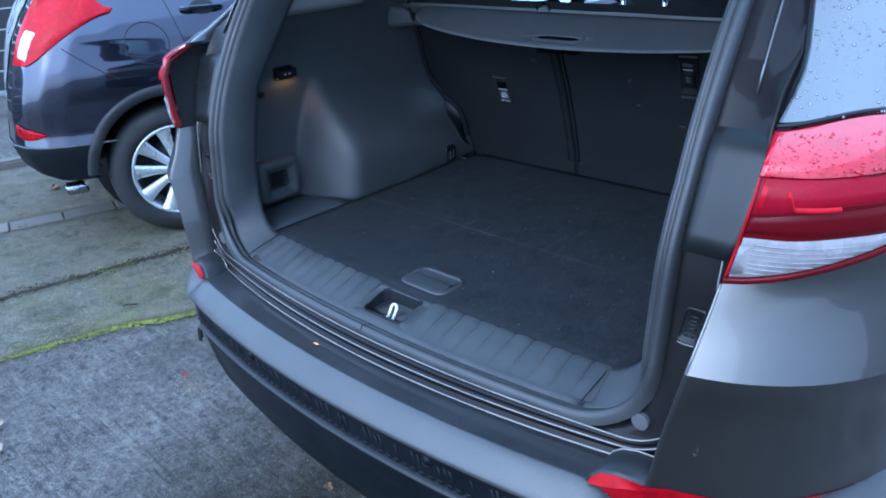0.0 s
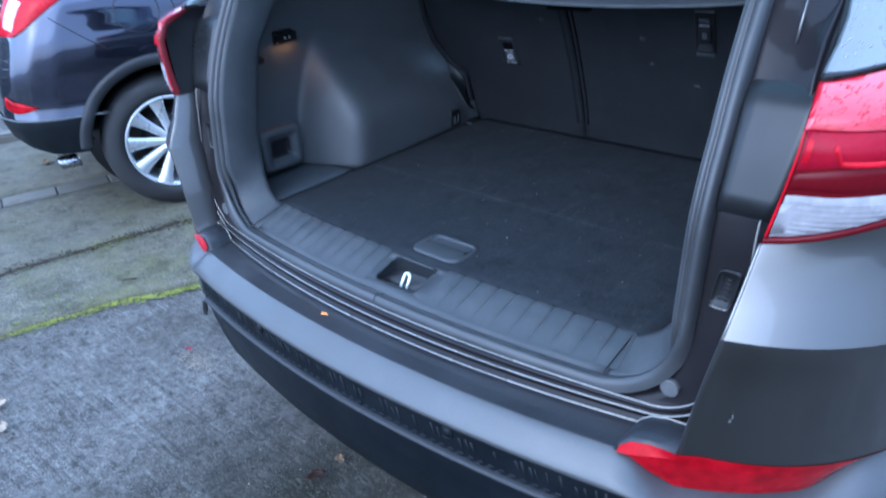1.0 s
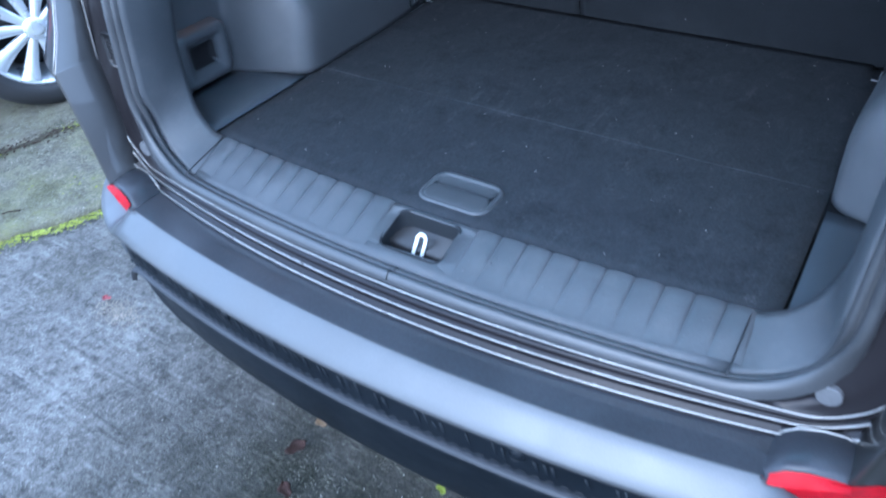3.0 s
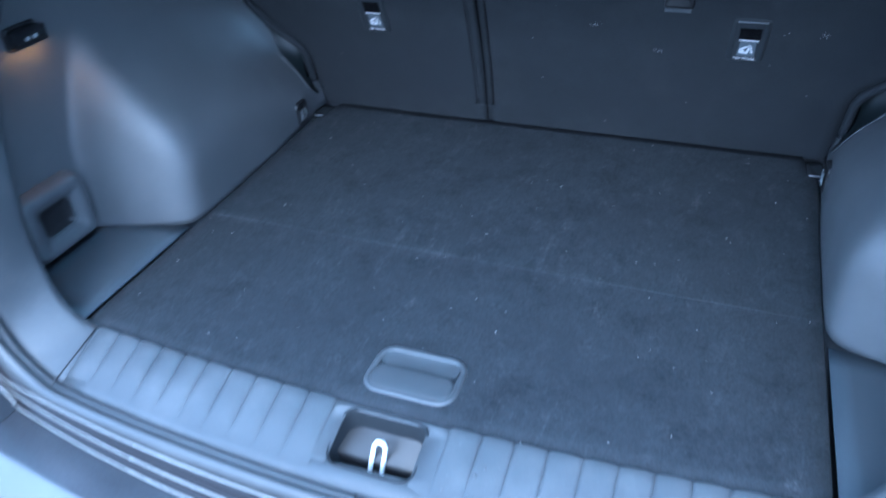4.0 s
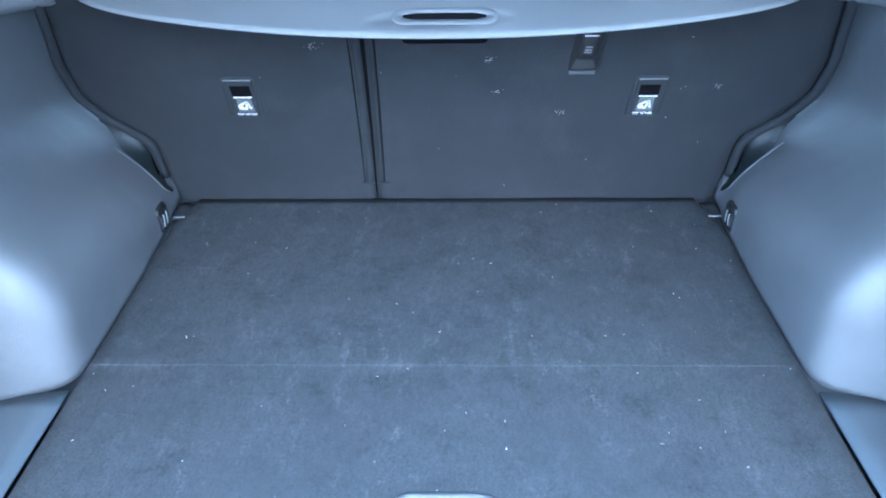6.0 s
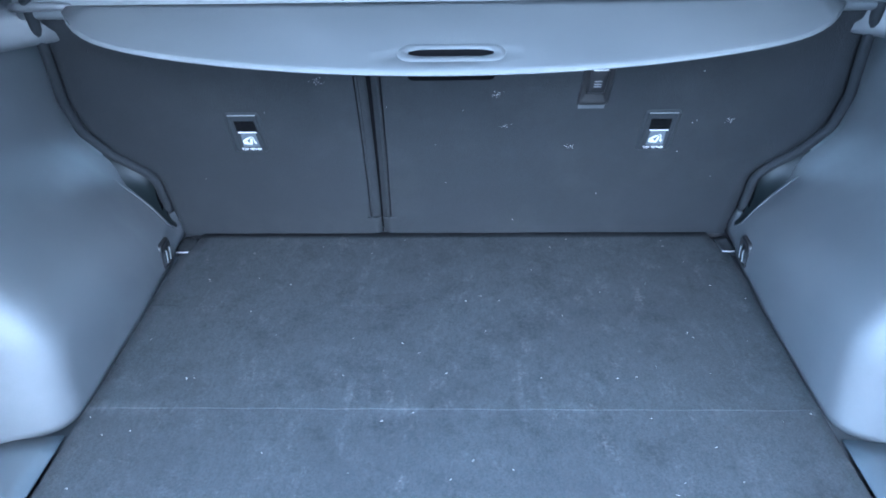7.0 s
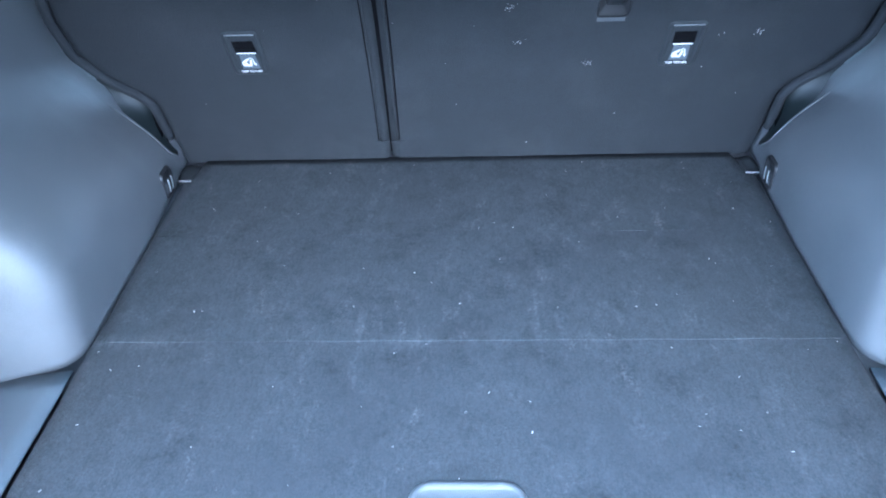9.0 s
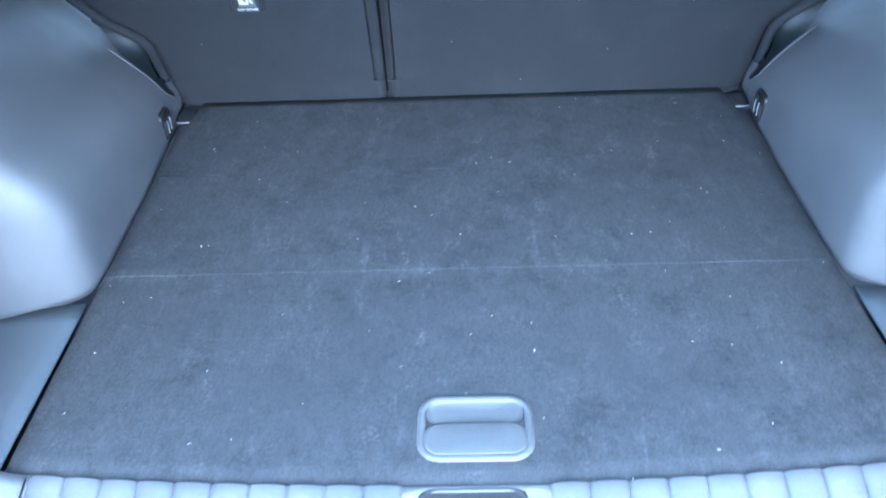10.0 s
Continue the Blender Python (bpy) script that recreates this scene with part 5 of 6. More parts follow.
# stepped upper edge of the bumper under the flange
IDX = list(range(-24, 25))


def step_row(d, dy):
    pts = at_opening(inward(JAMB_EDGE, -d * 0.84), dy)
    return [pts[i] for i in IDX]


steps = [(0.004, 0.006), (0.006, 0.0), (0.017, 0.0), (0.019, 0.004), (0.024, 0.003), (0.026, -0.006), (0.034, -0.006)]
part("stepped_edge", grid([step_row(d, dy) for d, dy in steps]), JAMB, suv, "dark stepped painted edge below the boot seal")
# highlights along the steps, put in as tubes of paler paint
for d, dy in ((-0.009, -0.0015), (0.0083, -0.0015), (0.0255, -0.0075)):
    part("edge_line", tube(step_row(d, dy), 0.0013, 6), EDGE_GLINT, suv, "thin bright highlight painted along the edge")


# rear bumper
def plan(u):
    """The bumper's outline from above; u from -1 (left wheel) over 0 (middle) to 1."""
    a = abs(u)
    if a <= 0.5:
        x = 0.58 * a / 0.5
        c = Vector((x, -0.214 + 0.165 * x * x, 0))
    else:
        c = bez(((0.58, -0.1585), (0.738, -0.101), (0.896, -0.006), (0.920, 0.30)), (a - 0.5) / 0.5)
    return Vector((math.copysign(c.x, u) if u else 0.0, c.y, 0))


def bumper_pt(u, d, z):
    c = plan(u)
    t = plan(min(1, u + 0.005)) - plan(max(-1, u - 0.005))
    n = Vector((t.y, -t.x, 0)).normalized()
    p = c + n * d
    return Vector((p.x, p.y, z))


UB = [-1 + 2 * i / 96 for i in range(97)]


def strip(name, stations, material, label="", us=UB, parent=suv):
    return part(name, grid([[bumper_pt(u, d(u) if callable(d) else d, z(u) if callable(z) else z) for u in us] for d, z in stations]), material, parent, label)


UC = [u for u in UB if abs(u) < 0.475]
rows = []
for k in range(7):
    row = []
    for u in [-0.484] + UC + [0.484]:
        b = bumper_pt(u, -0.032, 0.668)
        a = Vector((b.x, opening_y(b.x, 0.67) - 0.002, 0.668))
        p = a.lerp(b, k / 6)
        p.z += 0.0006 * math.sin(math.pi * k / 6)
        row.append(p)
    rows.append(row)
part("bumper_shelf", grid(rows), SHELF, suv, "dark painted loading shelf of the bumper, dusty")
TOP_D = lambda u: -0.032 - 0.008 * ease(0.50, 0.56, abs(u))
TOP_Z = lambda u: 0.6665 - 0.057 * ease(0.478, 0.575, abs(u)) + 0.044 * ease(0.75, 0.855, abs(u))
BAND_Z = lambda f: (lambda u: TOP_Z(u) + (0.616 - 0.028 * ease(0.49, 0.60, abs(u)) - TOP_Z(u)) * f)
strip("bumper_band", [(-0.075, BAND_Z(0.03)), (TOP_D, BAND_Z(0.0)), (lambda u: TOP_D(u) + 0.003, BAND_Z(0.02)), (-0.0162, BAND_Z(0.23)), (0.0, BAND_Z(0.525)),
                      (0.0105, BAND_Z(0.76)), (0.0125, BAND_Z(0.88)), (0.010, BAND_Z(0.97)), (0.000, BAND_Z(1.0))],
      BAND, "grey painted band of the bumper, reflecting the sky")
strip("bumper_insert", [(0.002, BAND_Z(0.93)), (0.0, lambda u: BAND_Z(1.0)(u) - 0.014), (-0.004, 0.570), (-0.004, 0.535)], BUMPER_BLACK, "black grained bumper insert with a ribbed texture")
LIP_Z = lambda u: 0.546 - 0.11 * ease(0.47, 0.62, abs(u))
strip("bumper_lip", [(-0.006, lambda u: LIP_Z(u) + 0.004), (0.002, lambda u: LIP_Z(u) + 0.003), (0.007, lambda u: LIP_Z(u)), (0.007, lambda u: LIP_Z(u) - 0.004), (-0.002, lambda u: LIP_Z(u) - 0.008)],
      CLADDING, "thin paler lip line along the bumper", [u for u in UB if abs(u) < 0.64])
strip("bumper_corner_line", [(-0.006, 0.5470), (-0.001, 0.5460), (-0.001, 0.5446), (-0.007, 0.5430)], CLADDING, "", [0.545 + 0.455 * i / 30 for i in range(31)])
strip("bumper_corner_line", [(-0.006, 0.5470), (-0.001, 0.5460), (-0.001, 0.5446), (-0.007, 0.5430)], CLADDING, "", [-0.545 - 0.455 * i / 30 for i in range(31)])
SKIRT_Z = lambda z: (lambda u: z - 0.035 * ease(0.48, 0.66, abs(u)) * (0.55 - z) / 0.25)
strip("bumper_skirt", [(-0.005, 0.540), (-0.008, 0.52), (-0.014, 0.48), (-0.024, SKIRT_Z(0.43)), (-0.045, SKIRT_Z(0.36)), (-0.065, SKIRT_Z(0.32)), (-0.13, SKIRT_Z(0.30)), (-0.25, SKIRT_Z(0.30))], BUMPER_BLACK, "black lower bumper skirt")
# moulded ribs on the insert, and two rows of short raised dashes above the lip
bm = bmesh.new()
rnd = random.Random(31)
for i in range(86):
    u = -0.50 + (i + rnd.uniform(-0.3, 0.3)) / 85
    if rnd.random() < 0.35:
        continue
    a, b = bumper_pt(u, 0.0004, 0.603 - rnd.uniform(0, 0.012)), bumper_pt(u + 0.003, -0.003, 0.568 + rnd.uniform(0, 0.006))
    w = (bumper_pt(u + 0.001, 0, 0.6) - bumper_pt(u - 0.001, 0, 0.6)).normalized() * rnd.uniform(0.0022, 0.0042)
    n = Vector((w.y, -w.x, 0)).normalized() * rnd.uniform(0.0006, 0.0022)
    vs = [bm.verts.new(p) for p in (a - w, a + n, a + w, b + w, b + n, b - w)]
    bm.faces.new((vs[0], vs[1], vs[4], vs[5]))
    bm.faces.new((vs[1], vs[2], vs[3], vs[4]))
    bm.faces.new((vs[0], vs[2], vs[1]))
tagged(part("insert_ribbing", bm, BUMPER_BLACK, suv), kind="stuff")
bm = bmesh.new()
for row, z in ((0, 0.5575), (1, 0.5632)):
    for i in range(58):
        u = -0.50 + (i + 0.35 * row) * 1.0 / 57.5
        pts = [bumper_pt(u + q, 0.0008, z) for q in (0.0, 0.003, 0.0062, 0.009)]
        for p, q in zip(pts, pts[1:]):
            n = Vector((q.y - p.y, p.x - q.x, 0)).normalized() * 0.0018
            lo, hi = Vector((0, 0, -0.0014)), Vector((0, 0, 0.0014))
            vs = [bm.verts.new(v) for v in (p + lo, q + lo, q + n, p + n, p + hi, q + hi)]
            bm.faces.new((vs[0], vs[1], vs[2], vs[3]))
            bm.faces.new((vs[3], vs[2], vs[5], vs[4]))
tagged(part("insert_grain", bm, BUMPER_BLACK, suv), kind="stuff")


def sensor(u, z, r, d0, name, m):
    c = bumper_pt(u, d0, z)
    n = (bumper_pt(u, d0 + 0.1, z) - c).normalized()
    t = Vector((-n.y, n.x, 0))
    bm = bmesh.new()
    grid([[c + n * d + (t * math.cos(a) + Vector((0, 0, 1)) * math.sin(a)) * r * s for a in [math.tau * i / 24 for i in range(24)]]
          for s, d in ((1.12, -0.001), (1.08, 0.002), (0.95, 0.002), (0.88, -0.002), (0.82, 0.0015), (0.1, 0.002))], True, bm=bm)
    return part(name, bm, m, suv)


for u, z in ((0.234, 0.594), (-0.234, 0.594), (0.608, 0.568), (-0.608, 0.568)):
    sensor(u, z, 0.011, 0.001, "parking_sensor", BUMPER_BLACK)
sensor(0.427, 0.490, 0.026, -0.012, "tow_eye_cap", BUMPER_BLACK)
# red strip reflectors under the corner panels
for sgn in (-1, 1):
    rows = []
    tip, first = bumper_pt(0.480, -0.0315, 0.664), corner(0.0, 0.687, 1, 0.001)
    columns = []
    for i in range(5):
        k = i / 5
        u = 0.480 + 0.064 * k
        top = tip.lerp(first, k) + Vector((0, -0.003 * math.sin(math.pi * k), 0.006 * math.sin(math.pi * k)))
        columns.append((bumper_pt(u, TOP_D(u) + 0.0005, TOP_Z(u) + 0.0004), top))
    for i in range(25):
        top = corner(0.70 * i / 24, 0.687, 1, 0.001)
        u = min([0.52 + 0.003 * j for j in range(120)], key=lambda w: (bumper_pt(w, -0.038, 0.687) - top).length)
        low = bumper_pt(u, TOP_D(u) + 0.0005, TOP_Z(u) + 0.0004)
        columns.append((low if low.z < 0.686 else top - Vector((0, 0, 0.001)), top))
    for j in range(7):
        v = j / 6
        rows.append([Vector((sgn * p.x, p.y - 0.002 * math.sin(math.pi * v), p.z)) for p in (q.lerp(t, v) for q, t in columns)])
    refl = part("strip_reflector", grid(rows), REFLECTOR, suv, "long red strip reflector in the bumper corner")
    # raised block beside the shelf's end
    bm = bmesh.new()
    rows = []
    for x, h, yf in ((0.550, 0.669, -0.128), (0.558, 0.680, -0.126), (0.572, 0.690, -0.122), (0.595, 0.694, -0.116), (0.620, 0.692, -0.109), (0.638, 0.688, -0.104)):
        y0 = opening_y(x, 0.69)
        rows.append([Vector((sgn * x, y0 + 0.015, 0.676)), Vector((sgn * x, y0 - 0.006, h)), Vector((sgn * x, (y0 + yf) / 2, h + 0.001)), Vector((sgn * x, yf + 0.004, h - 0.001)), Vector((sgn * x, yf, h - 0.005)), Vector((sgn * x, yf - 0.010, 0.6685 + 0.014 * ease(0.565, 0.64, x)))])
    grid(rows, bm=bm)
    part("shelf_end", bm, TAB, suv, "raised painted end of the loading shelf")
    part("edge_line", tube([r[1] + Vector((0, -0.001, 0.0012)) for r in rows], 0.0013, 6), EDGE_GLINT, suv, "thin bright highlight painted along the edge")
    bm = bmesh.new()
    grid([[r[4] + Vector((0, -0.005, 0.0)), (r[4] + r[5]) / 2 + Vector((0, -0.007, 0)), r[5] + Vector((0, -0.006, 0.0))] for r in rows[1:]], bm=bm)
    part("upper_reflector", bm, REFLECTOR, suv, "red edge of the reflector")


# flanks, roof, windows, wheels
def flank_x(y, z):
    fade = 0.10 * ease(3.2, 4.3, y) ** 2
    return table(z, [(0.28, 0.86), (0.5, 0.912), (0.62, 0.922), (0.878, 0.928), (1.0, 0.912), (1.06, 0.89)]) - fade


WHEELS = (0.67, 3.34)
for sgn in (-1, 1):
    bm = bmesh.new()
    ys = [0.30 + 0.04 * i for i in range(100)]
    zs = [0.28 + 0.04 * i for i in range(20)]
    vs = {}
    for i, y in enumerate(ys):
        for j, z in enumerate(zs):
            vs[i, j] = bm.verts.new((sgn * flank_x(y, z), y, z))
    for i in range(len(ys) - 1):
        for j in range(len(zs) - 1):
            cy, cz = (ys[i] + ys[i + 1]) / 2, (zs[j] + zs[j + 1]) / 2
            if any(math.hypot(cy - w, cz - 0.36) < 0.39 for w in WHEELS) or (cy < 0.5 and cz < 0.66):
                continue
            bm.faces.new((vs[i, j], vs[i + 1, j], vs[i + 1, j + 1], vs[i, j + 1]))
    bmesh.ops.delete(bm, geom=[v for v in bm.verts if not v.link_faces], context="VERTS")
    fl = part("flank", bm, PAINT, suv, "grey metallic body side")
    for w in WHEELS:
        pts = [(sgn * 0.925, w + 0.395 * math.cos(a), 0.36 + 0.395 * math.sin(a)) for a in [radians(-10 + 10 * i) for i in range(21)]]
        part("arch_trim", tube(pts, 0.022, 8), BUMPER_BLACK, suv, "black plastic wheel-arch trim")
    for y0, y1, z0, z1 in ((0.62, 1.05, 1.10, 1.42), (1.10, 1.95, 1.07, 1.48), (2.02, 2.95, 1.07, 1.46)):
        rows = [[(sgn * (0.89 - 0.36 * (z - 1.06)), y, z) for y in (y0 + 0.25 * (z - z0) * (y0 < 1.0), y0 * 0.5 + y1 * 0.5, y1 - (0.7 * (z - z0) if y1 > 2.5 else 0.0))] for z in (z0, z0 * 0.6 + z1 * 0.4, z1)]
        sheet("side_window", rows, GLASS, suv, 0.004, "tinted side window").visible_shadow = False
    for y, lean in ((0.575, 0.25), (1.075, 0.0), (1.985, 0.0)):
        rows = [[(sgn * (0.895 - 0.36 * (z - 1.06)), y + q + lean * (z - 1.1), z) for q in (-0.05, 0.05)] for z in (1.05, 1.2, 1.35, 1.54)]
        sheet("window_pillar", rows, BLACK, suv, 0.03)
    rows = [[(sgn * (0.895 - 0.36 * (z - 1.06)), y, z) for y in (0.55, 1.2, 1.9, 2.35)] for z in (1.47, 1.50, 1.56)]
    sheet("roof_rail", rows, PAINT, suv, 0.02)
rows = []
for j in range(17):
    y = 0.30 + 2.1 * j / 16
    rows.append([(x, y, 1.645 - 0.12 * (abs(x) / 0.72) ** 3 - 0.05 * ((y - 1.2) / 1.2) ** 2) for x in [-0.72 + 0.09 * i for i in range(17)]])
sheet("roof", rows, PAINT, suv, 0.012, "grey metallic roof")
rows = []
for j in range(9):
    y = 0.32 + 2.0 * j / 8
    rows.append([(x, y, 1.58 - 0.10 * (abs(x) / 0.70) ** 3) for x in [-0.70 + 0.1 * i for i in range(15)]])
sheet("headliner", rows, LINER, suv, 0.01, "pale grey fabric headliner")
rows = [[(x * (1 - 0.06 * k), 2.40 + 0.75 * k + 0.05 * (1 - (x / 0.7) ** 2), 1.56 - 0.52 * k) for x in [-0.72 + 0.12 * i for i in range(13)]] for k in (0, 0.25, 0.5, 0.75, 1.0)]
sheet("windscreen", rows, GLASS, suv, 0.005, "windscreen").visible_shadow = False
rows = [[(x, y, 1.04 - 0.10 * ((y - 3.1) / 1.1) ** 2 - 0.05 * (x / 0.85) ** 4 - 0.35 * ease(4.05, 4.25, y)) for x in [-0.86 + 0.1075 * i for i in range(17)]] for y in [3.1 + 0.07 * i for i in range(17)]]
sheet("bonnet", rows, PAINT, suv, 0.01, "grey metallic bonnet")
rows = [[(x, 4.24 - 0.12 * (x / 0.85) ** 4 - 0.04 * abs(z - 0.55), z) for x in [-0.85 + 0.1 * i for i in range(18)]] for z in [0.28 + 0.05 * i for i in range(9)]]
sheet("front_bumper", rows, BUMPER_BLACK, suv, 0.01)
bm = bmesh.new()
box(bm, 0, 2.2, 0.30, 1.60, 3.9, 0.12)
part("underbody", bm, BUMPER_BLACK, suv)
bm = bmesh.new()
box(bm, 0, 2.9, 0.80, 1.60, 0.35, 0.40)
part("dashboard", bm, BLACK, suv, bevel=0.05)


def wheel_meshes(r, width, spokes, parent, c, sgn, axis=Vector((1, 0, 0)), hub_r=0.235):
    """Tyre and rim about c, facing outwards along sgn * axis."""
    ax = axis.normalized() * sgn
    f = ax.cross(Vector((0, 0, 1))).normalized()
    up = Vector((0, 0, 1))
    def ringpts(rad, off, n=48):
        return [c + ax * off + (f * math.cos(math.tau * i / n) + up * math.sin(math.tau * i / n)) * rad for i in range(n)]
    prof = [(hub_r - 0.005, -width), (hub_r + 0.02, -width - 0.005), (r - 0.03, -width), (r - 0.004, -width + 0.03), (r, -width / 2), (r - 0.004, -0.03), (r - 0.02, -0.008), (r - 0.045, 0.002), (hub_r + 0.035, 0.006), (hub_r + 0.010, 0.002), (hub_r, -0.012)]
    wheel = part("wheel", grid([ringpts(a, b) for a, b in prof], True), TYRE, parent, "road wheel with a silver multi-spoke rim")
    prof = [(hub_r + 0.002, -0.014), (hub_r + 0.001, -0.003), (hub_r - 0.008, -0.001), (hub_r - 0.016, -0.012), (hub_r - 0.022, -0.05), (hub_r - 0.03, -width + 0.02)]
    part("rim", grid([ringpts(a, b) for a, b in prof], True), ALLOY, wheel)
    part("brake_disc", grid([ringpts(a, b) for a, b in ((0.15, -0.10), (0.15, -0.085), (0.02, -0.085))], True), BLACK, wheel)
    part("hub_cap", grid([ringpts(a, b, 24) for a, b in ((0.05, -0.03), (0.045, -0.012), (0.02, -0.008), (0.002, -0.008))], True), ALLOY, wheel)
    for k in range(spokes):
        a = math.tau * k / spokes + 0.1
        d, t = f * math.cos(a) + up * math.sin(a), -f * math.sin(a) + up * math.cos(a)
        rows = []
        for rad, hw, off in ((0.035, 0.016, -0.018), (0.08, 0.020, -0.022), (0.13, 0.024, -0.022), (0.18, 0.031, -0.014), (hub_r - 0.014, 0.040, -0.006)):
            p = c + d * rad + ax * off
            hw *= 0.98
            rows.append([p - t * hw - ax * 0.022, p - t * hw * 0.92, p + ax * 0.003, p + t * hw * 0.92, p + t * hw - ax * 0.022])
        part("spoke", grid(rows), ALLOY, wheel)
    return wheel


for y in WHEELS:
    for sgn in (-1, 1):
        wheel_meshes(0.345, 0.21, 10, suv, Vector((sgn * 0.90, y, 0.345)), sgn)


# rear bench headrests, front seats
def headrest(x, y, z, w, material, name="headrest"):
    bm = bmesh.new()
    rows = []
    for k in range(9):
        a = math.pi * k / 8
        s, dz = math.sin(a) ** 0.5 * 0.98 + 0.02, -0.085 * math.cos(a)
        rows.append([(x + px * s, y + py * s + 0.05 * dz, z + dz) for px, py in rounded(w, 0.10, 0.04)])
    grid(rows, True, bm=bm, cap=True)
    hr = part(name, bm, material, suv, "grey fabric headrest")
    for q in (-0.06, 0.06):
        part("headrest_rod", tube([(x + q, y, z - 0.18), (x + q, y, z - 0.06)], 0.006, 8), CHROME, hr)


for x in (-0.42, 0.02, 0.42):
    headrest(x, 0.93, 1.33, 0.24, FABRIC)
for x in (-0.37, 0.37):
    headrest(x, 1.95, 1.36, 0.26, FABRIC)
    bm = bmesh.new()
    rows = []
    for z, w, dy in ((0.55, 0.46, 0.25), (0.75, 0.48, 0.18), (1.0, 0.50, 0.08), (1.15, 0.48, 0.02), (1.24, 0.38, 0.0), (1.26, 0.2, 0.0)):
        rows.append([(x + px, 1.92 + dy + py, z) for px, py in rounded(w, 0.16, 0.06)])
    grid(rows, True, bm=bm, cap=True)
    part("front_seat", bm, FABRIC, suv, "dark fabric front seat")
rows = []
for z, w, dy in ((0.56, 1.30, 0.0), (0.8, 1.28, -0.02), (1.05, 1.24, -0.08), (1.19, 1.18, -0.12), (1.215, 1.0, -0.13)):
    rows.append([(px, 1.00 + dy + py, z) for px, py in rounded(w, 0.14, 0.05)])
part("rear_bench_back", grid(rows, True, cap=True), FABRIC, suv)

# ---- raised tailgate ----
HINGE = Vector((0, 0.34, 1.615))
AWAY = Vector((0, -0.925, 0.38)).normalized()
TOP = Vector((0, 0.38, 0.925)).normalized()


def gate(u, v, w):
    """u across, v from the hinge outwards, w above the raised panel."""
    return HINGE + Vector((u, 0, 0)) + AWAY * v + TOP * w


def gate_half(v):
    return table(v, [(0, 0.60), (0.1, 0.64), (0.45, 0.68), (0.7, 0.67), (0.9, 0.62), (1.06, 0.56)])


def gate_top(u, v):
    return table(v, [(0, 0.02), (0.05, 0.05), (0.45, 0.07), (0.56, 0.13), (0.75, 0.15), (0.95, 0.12), (1.06, 0.05)]) * (1 - 0.35 * (abs(u) / 0.68) ** 3)


rows = []
for v in [0.46, 0.5, 0.55, 0.6, 0.66, 0.72, 0.78, 0.84, 0.9, 0.95, 1.0, 1.04, 1.06]:
    h = gate_half(v)
    rows.append([gate(h * i / 10, v, gate_top(h * i / 10, v)) for i in range(-10, 11)])
sheet("tailgate_skin", rows, PAINT, suv, 0.01, "grey metallic tailgate raised overhead")
rows = []
for v in [0.07, 0.15, 0.25, 0.35, 0.455]:
    h = gate_half(v) - 0.05
    rows.append([gate(h * i / 8, v, gate_top(h * i / 8, v) - 0.006) for i in range(-8, 9)])
sheet("rear_window", rows, TINTED_GLASS, suv, 0.004, "green-tinted rear window in the raised tailgate").visible_shadow = False
for sgn in (-1, 1):
    rows = [[gate(sgn * (gate_half(v) - q), v, gate_top(0.6, v) - 0.002) for q in (0.0, 0.055)] for v in (0.0, 0.07, 0.15, 0.25, 0.35, 0.46)]
    sheet("window_surround", rows, BLACK, suv, 0.03)
rows = [[gate(0.62 * i / 8, v, gate_top(0.62 * i / 8, v) + 0.02 * (v < 0.05)) for i in range(-8, 9)] for v in (-0.02, 0.02, 0.07)]
sheet("tailgate_spoiler", rows, PAINT, suv, 0.02)
rows = []
for v in [0.44, 0.5, 0.6, 0.7, 0.8, 0.9, 1.0, 1.03]:
    h = gate_half(v) - 0.03
    rows.append([gate(h * i / 8, v, 0.012 + 0.02 * (1 - (i / 8) ** 2) - 0.03 * math.sin(math.pi * (v - 0.44) / 0.6)) for i in range(-8, 9)])
sheet("tailgate_lining", rows, PLASTIC, suv, 0.006, "dark grey plastic lining inside the tailgate")
rows = []
for v, h in ((0.80, 0.26), (0.81, 0.26), (0.91, 0.26), (0.92, 0.26)):
    rows.append([gate(h * i / 3, v, gate_top(0, v) + 0.008) for i in range(-3, 4)])
plate = sheet("number_plate", rows, YELLOW, suv, 0.003, "yellow rear number plate")
for i in range(7):
    bm = bmesh.new()
    u = -0.20 + 0.066 * i + (0.02 if i > 3 else 0)
    bm.faces.new([bm.verts.new(gate(u + a, 0.86 + b, gate_top(0, 0.86) + 0.012)) for a, b in ((-0.024, -0.035), (0.024, -0.035), (0.024, 0.035), (-0.024, 0.035))])
    part("plate_bar", bm, BLACK, plate, smooth=False)
for sgn in (-1, 1):
    p0, p1 = Vector((sgn * 0.60, opening_y(0.6, 1.50) + 0.01, 1.51)), gate(sgn * 0.62, 0.42, -0.01)
    part("gas_strut", tube([p0, (p0 + p1) / 2], 0.011, 10), BLACK, suv)
    part("gas_strut_rod", tube([(p0 + p1) / 2, p1], 0.006, 10), STEEL, suv)

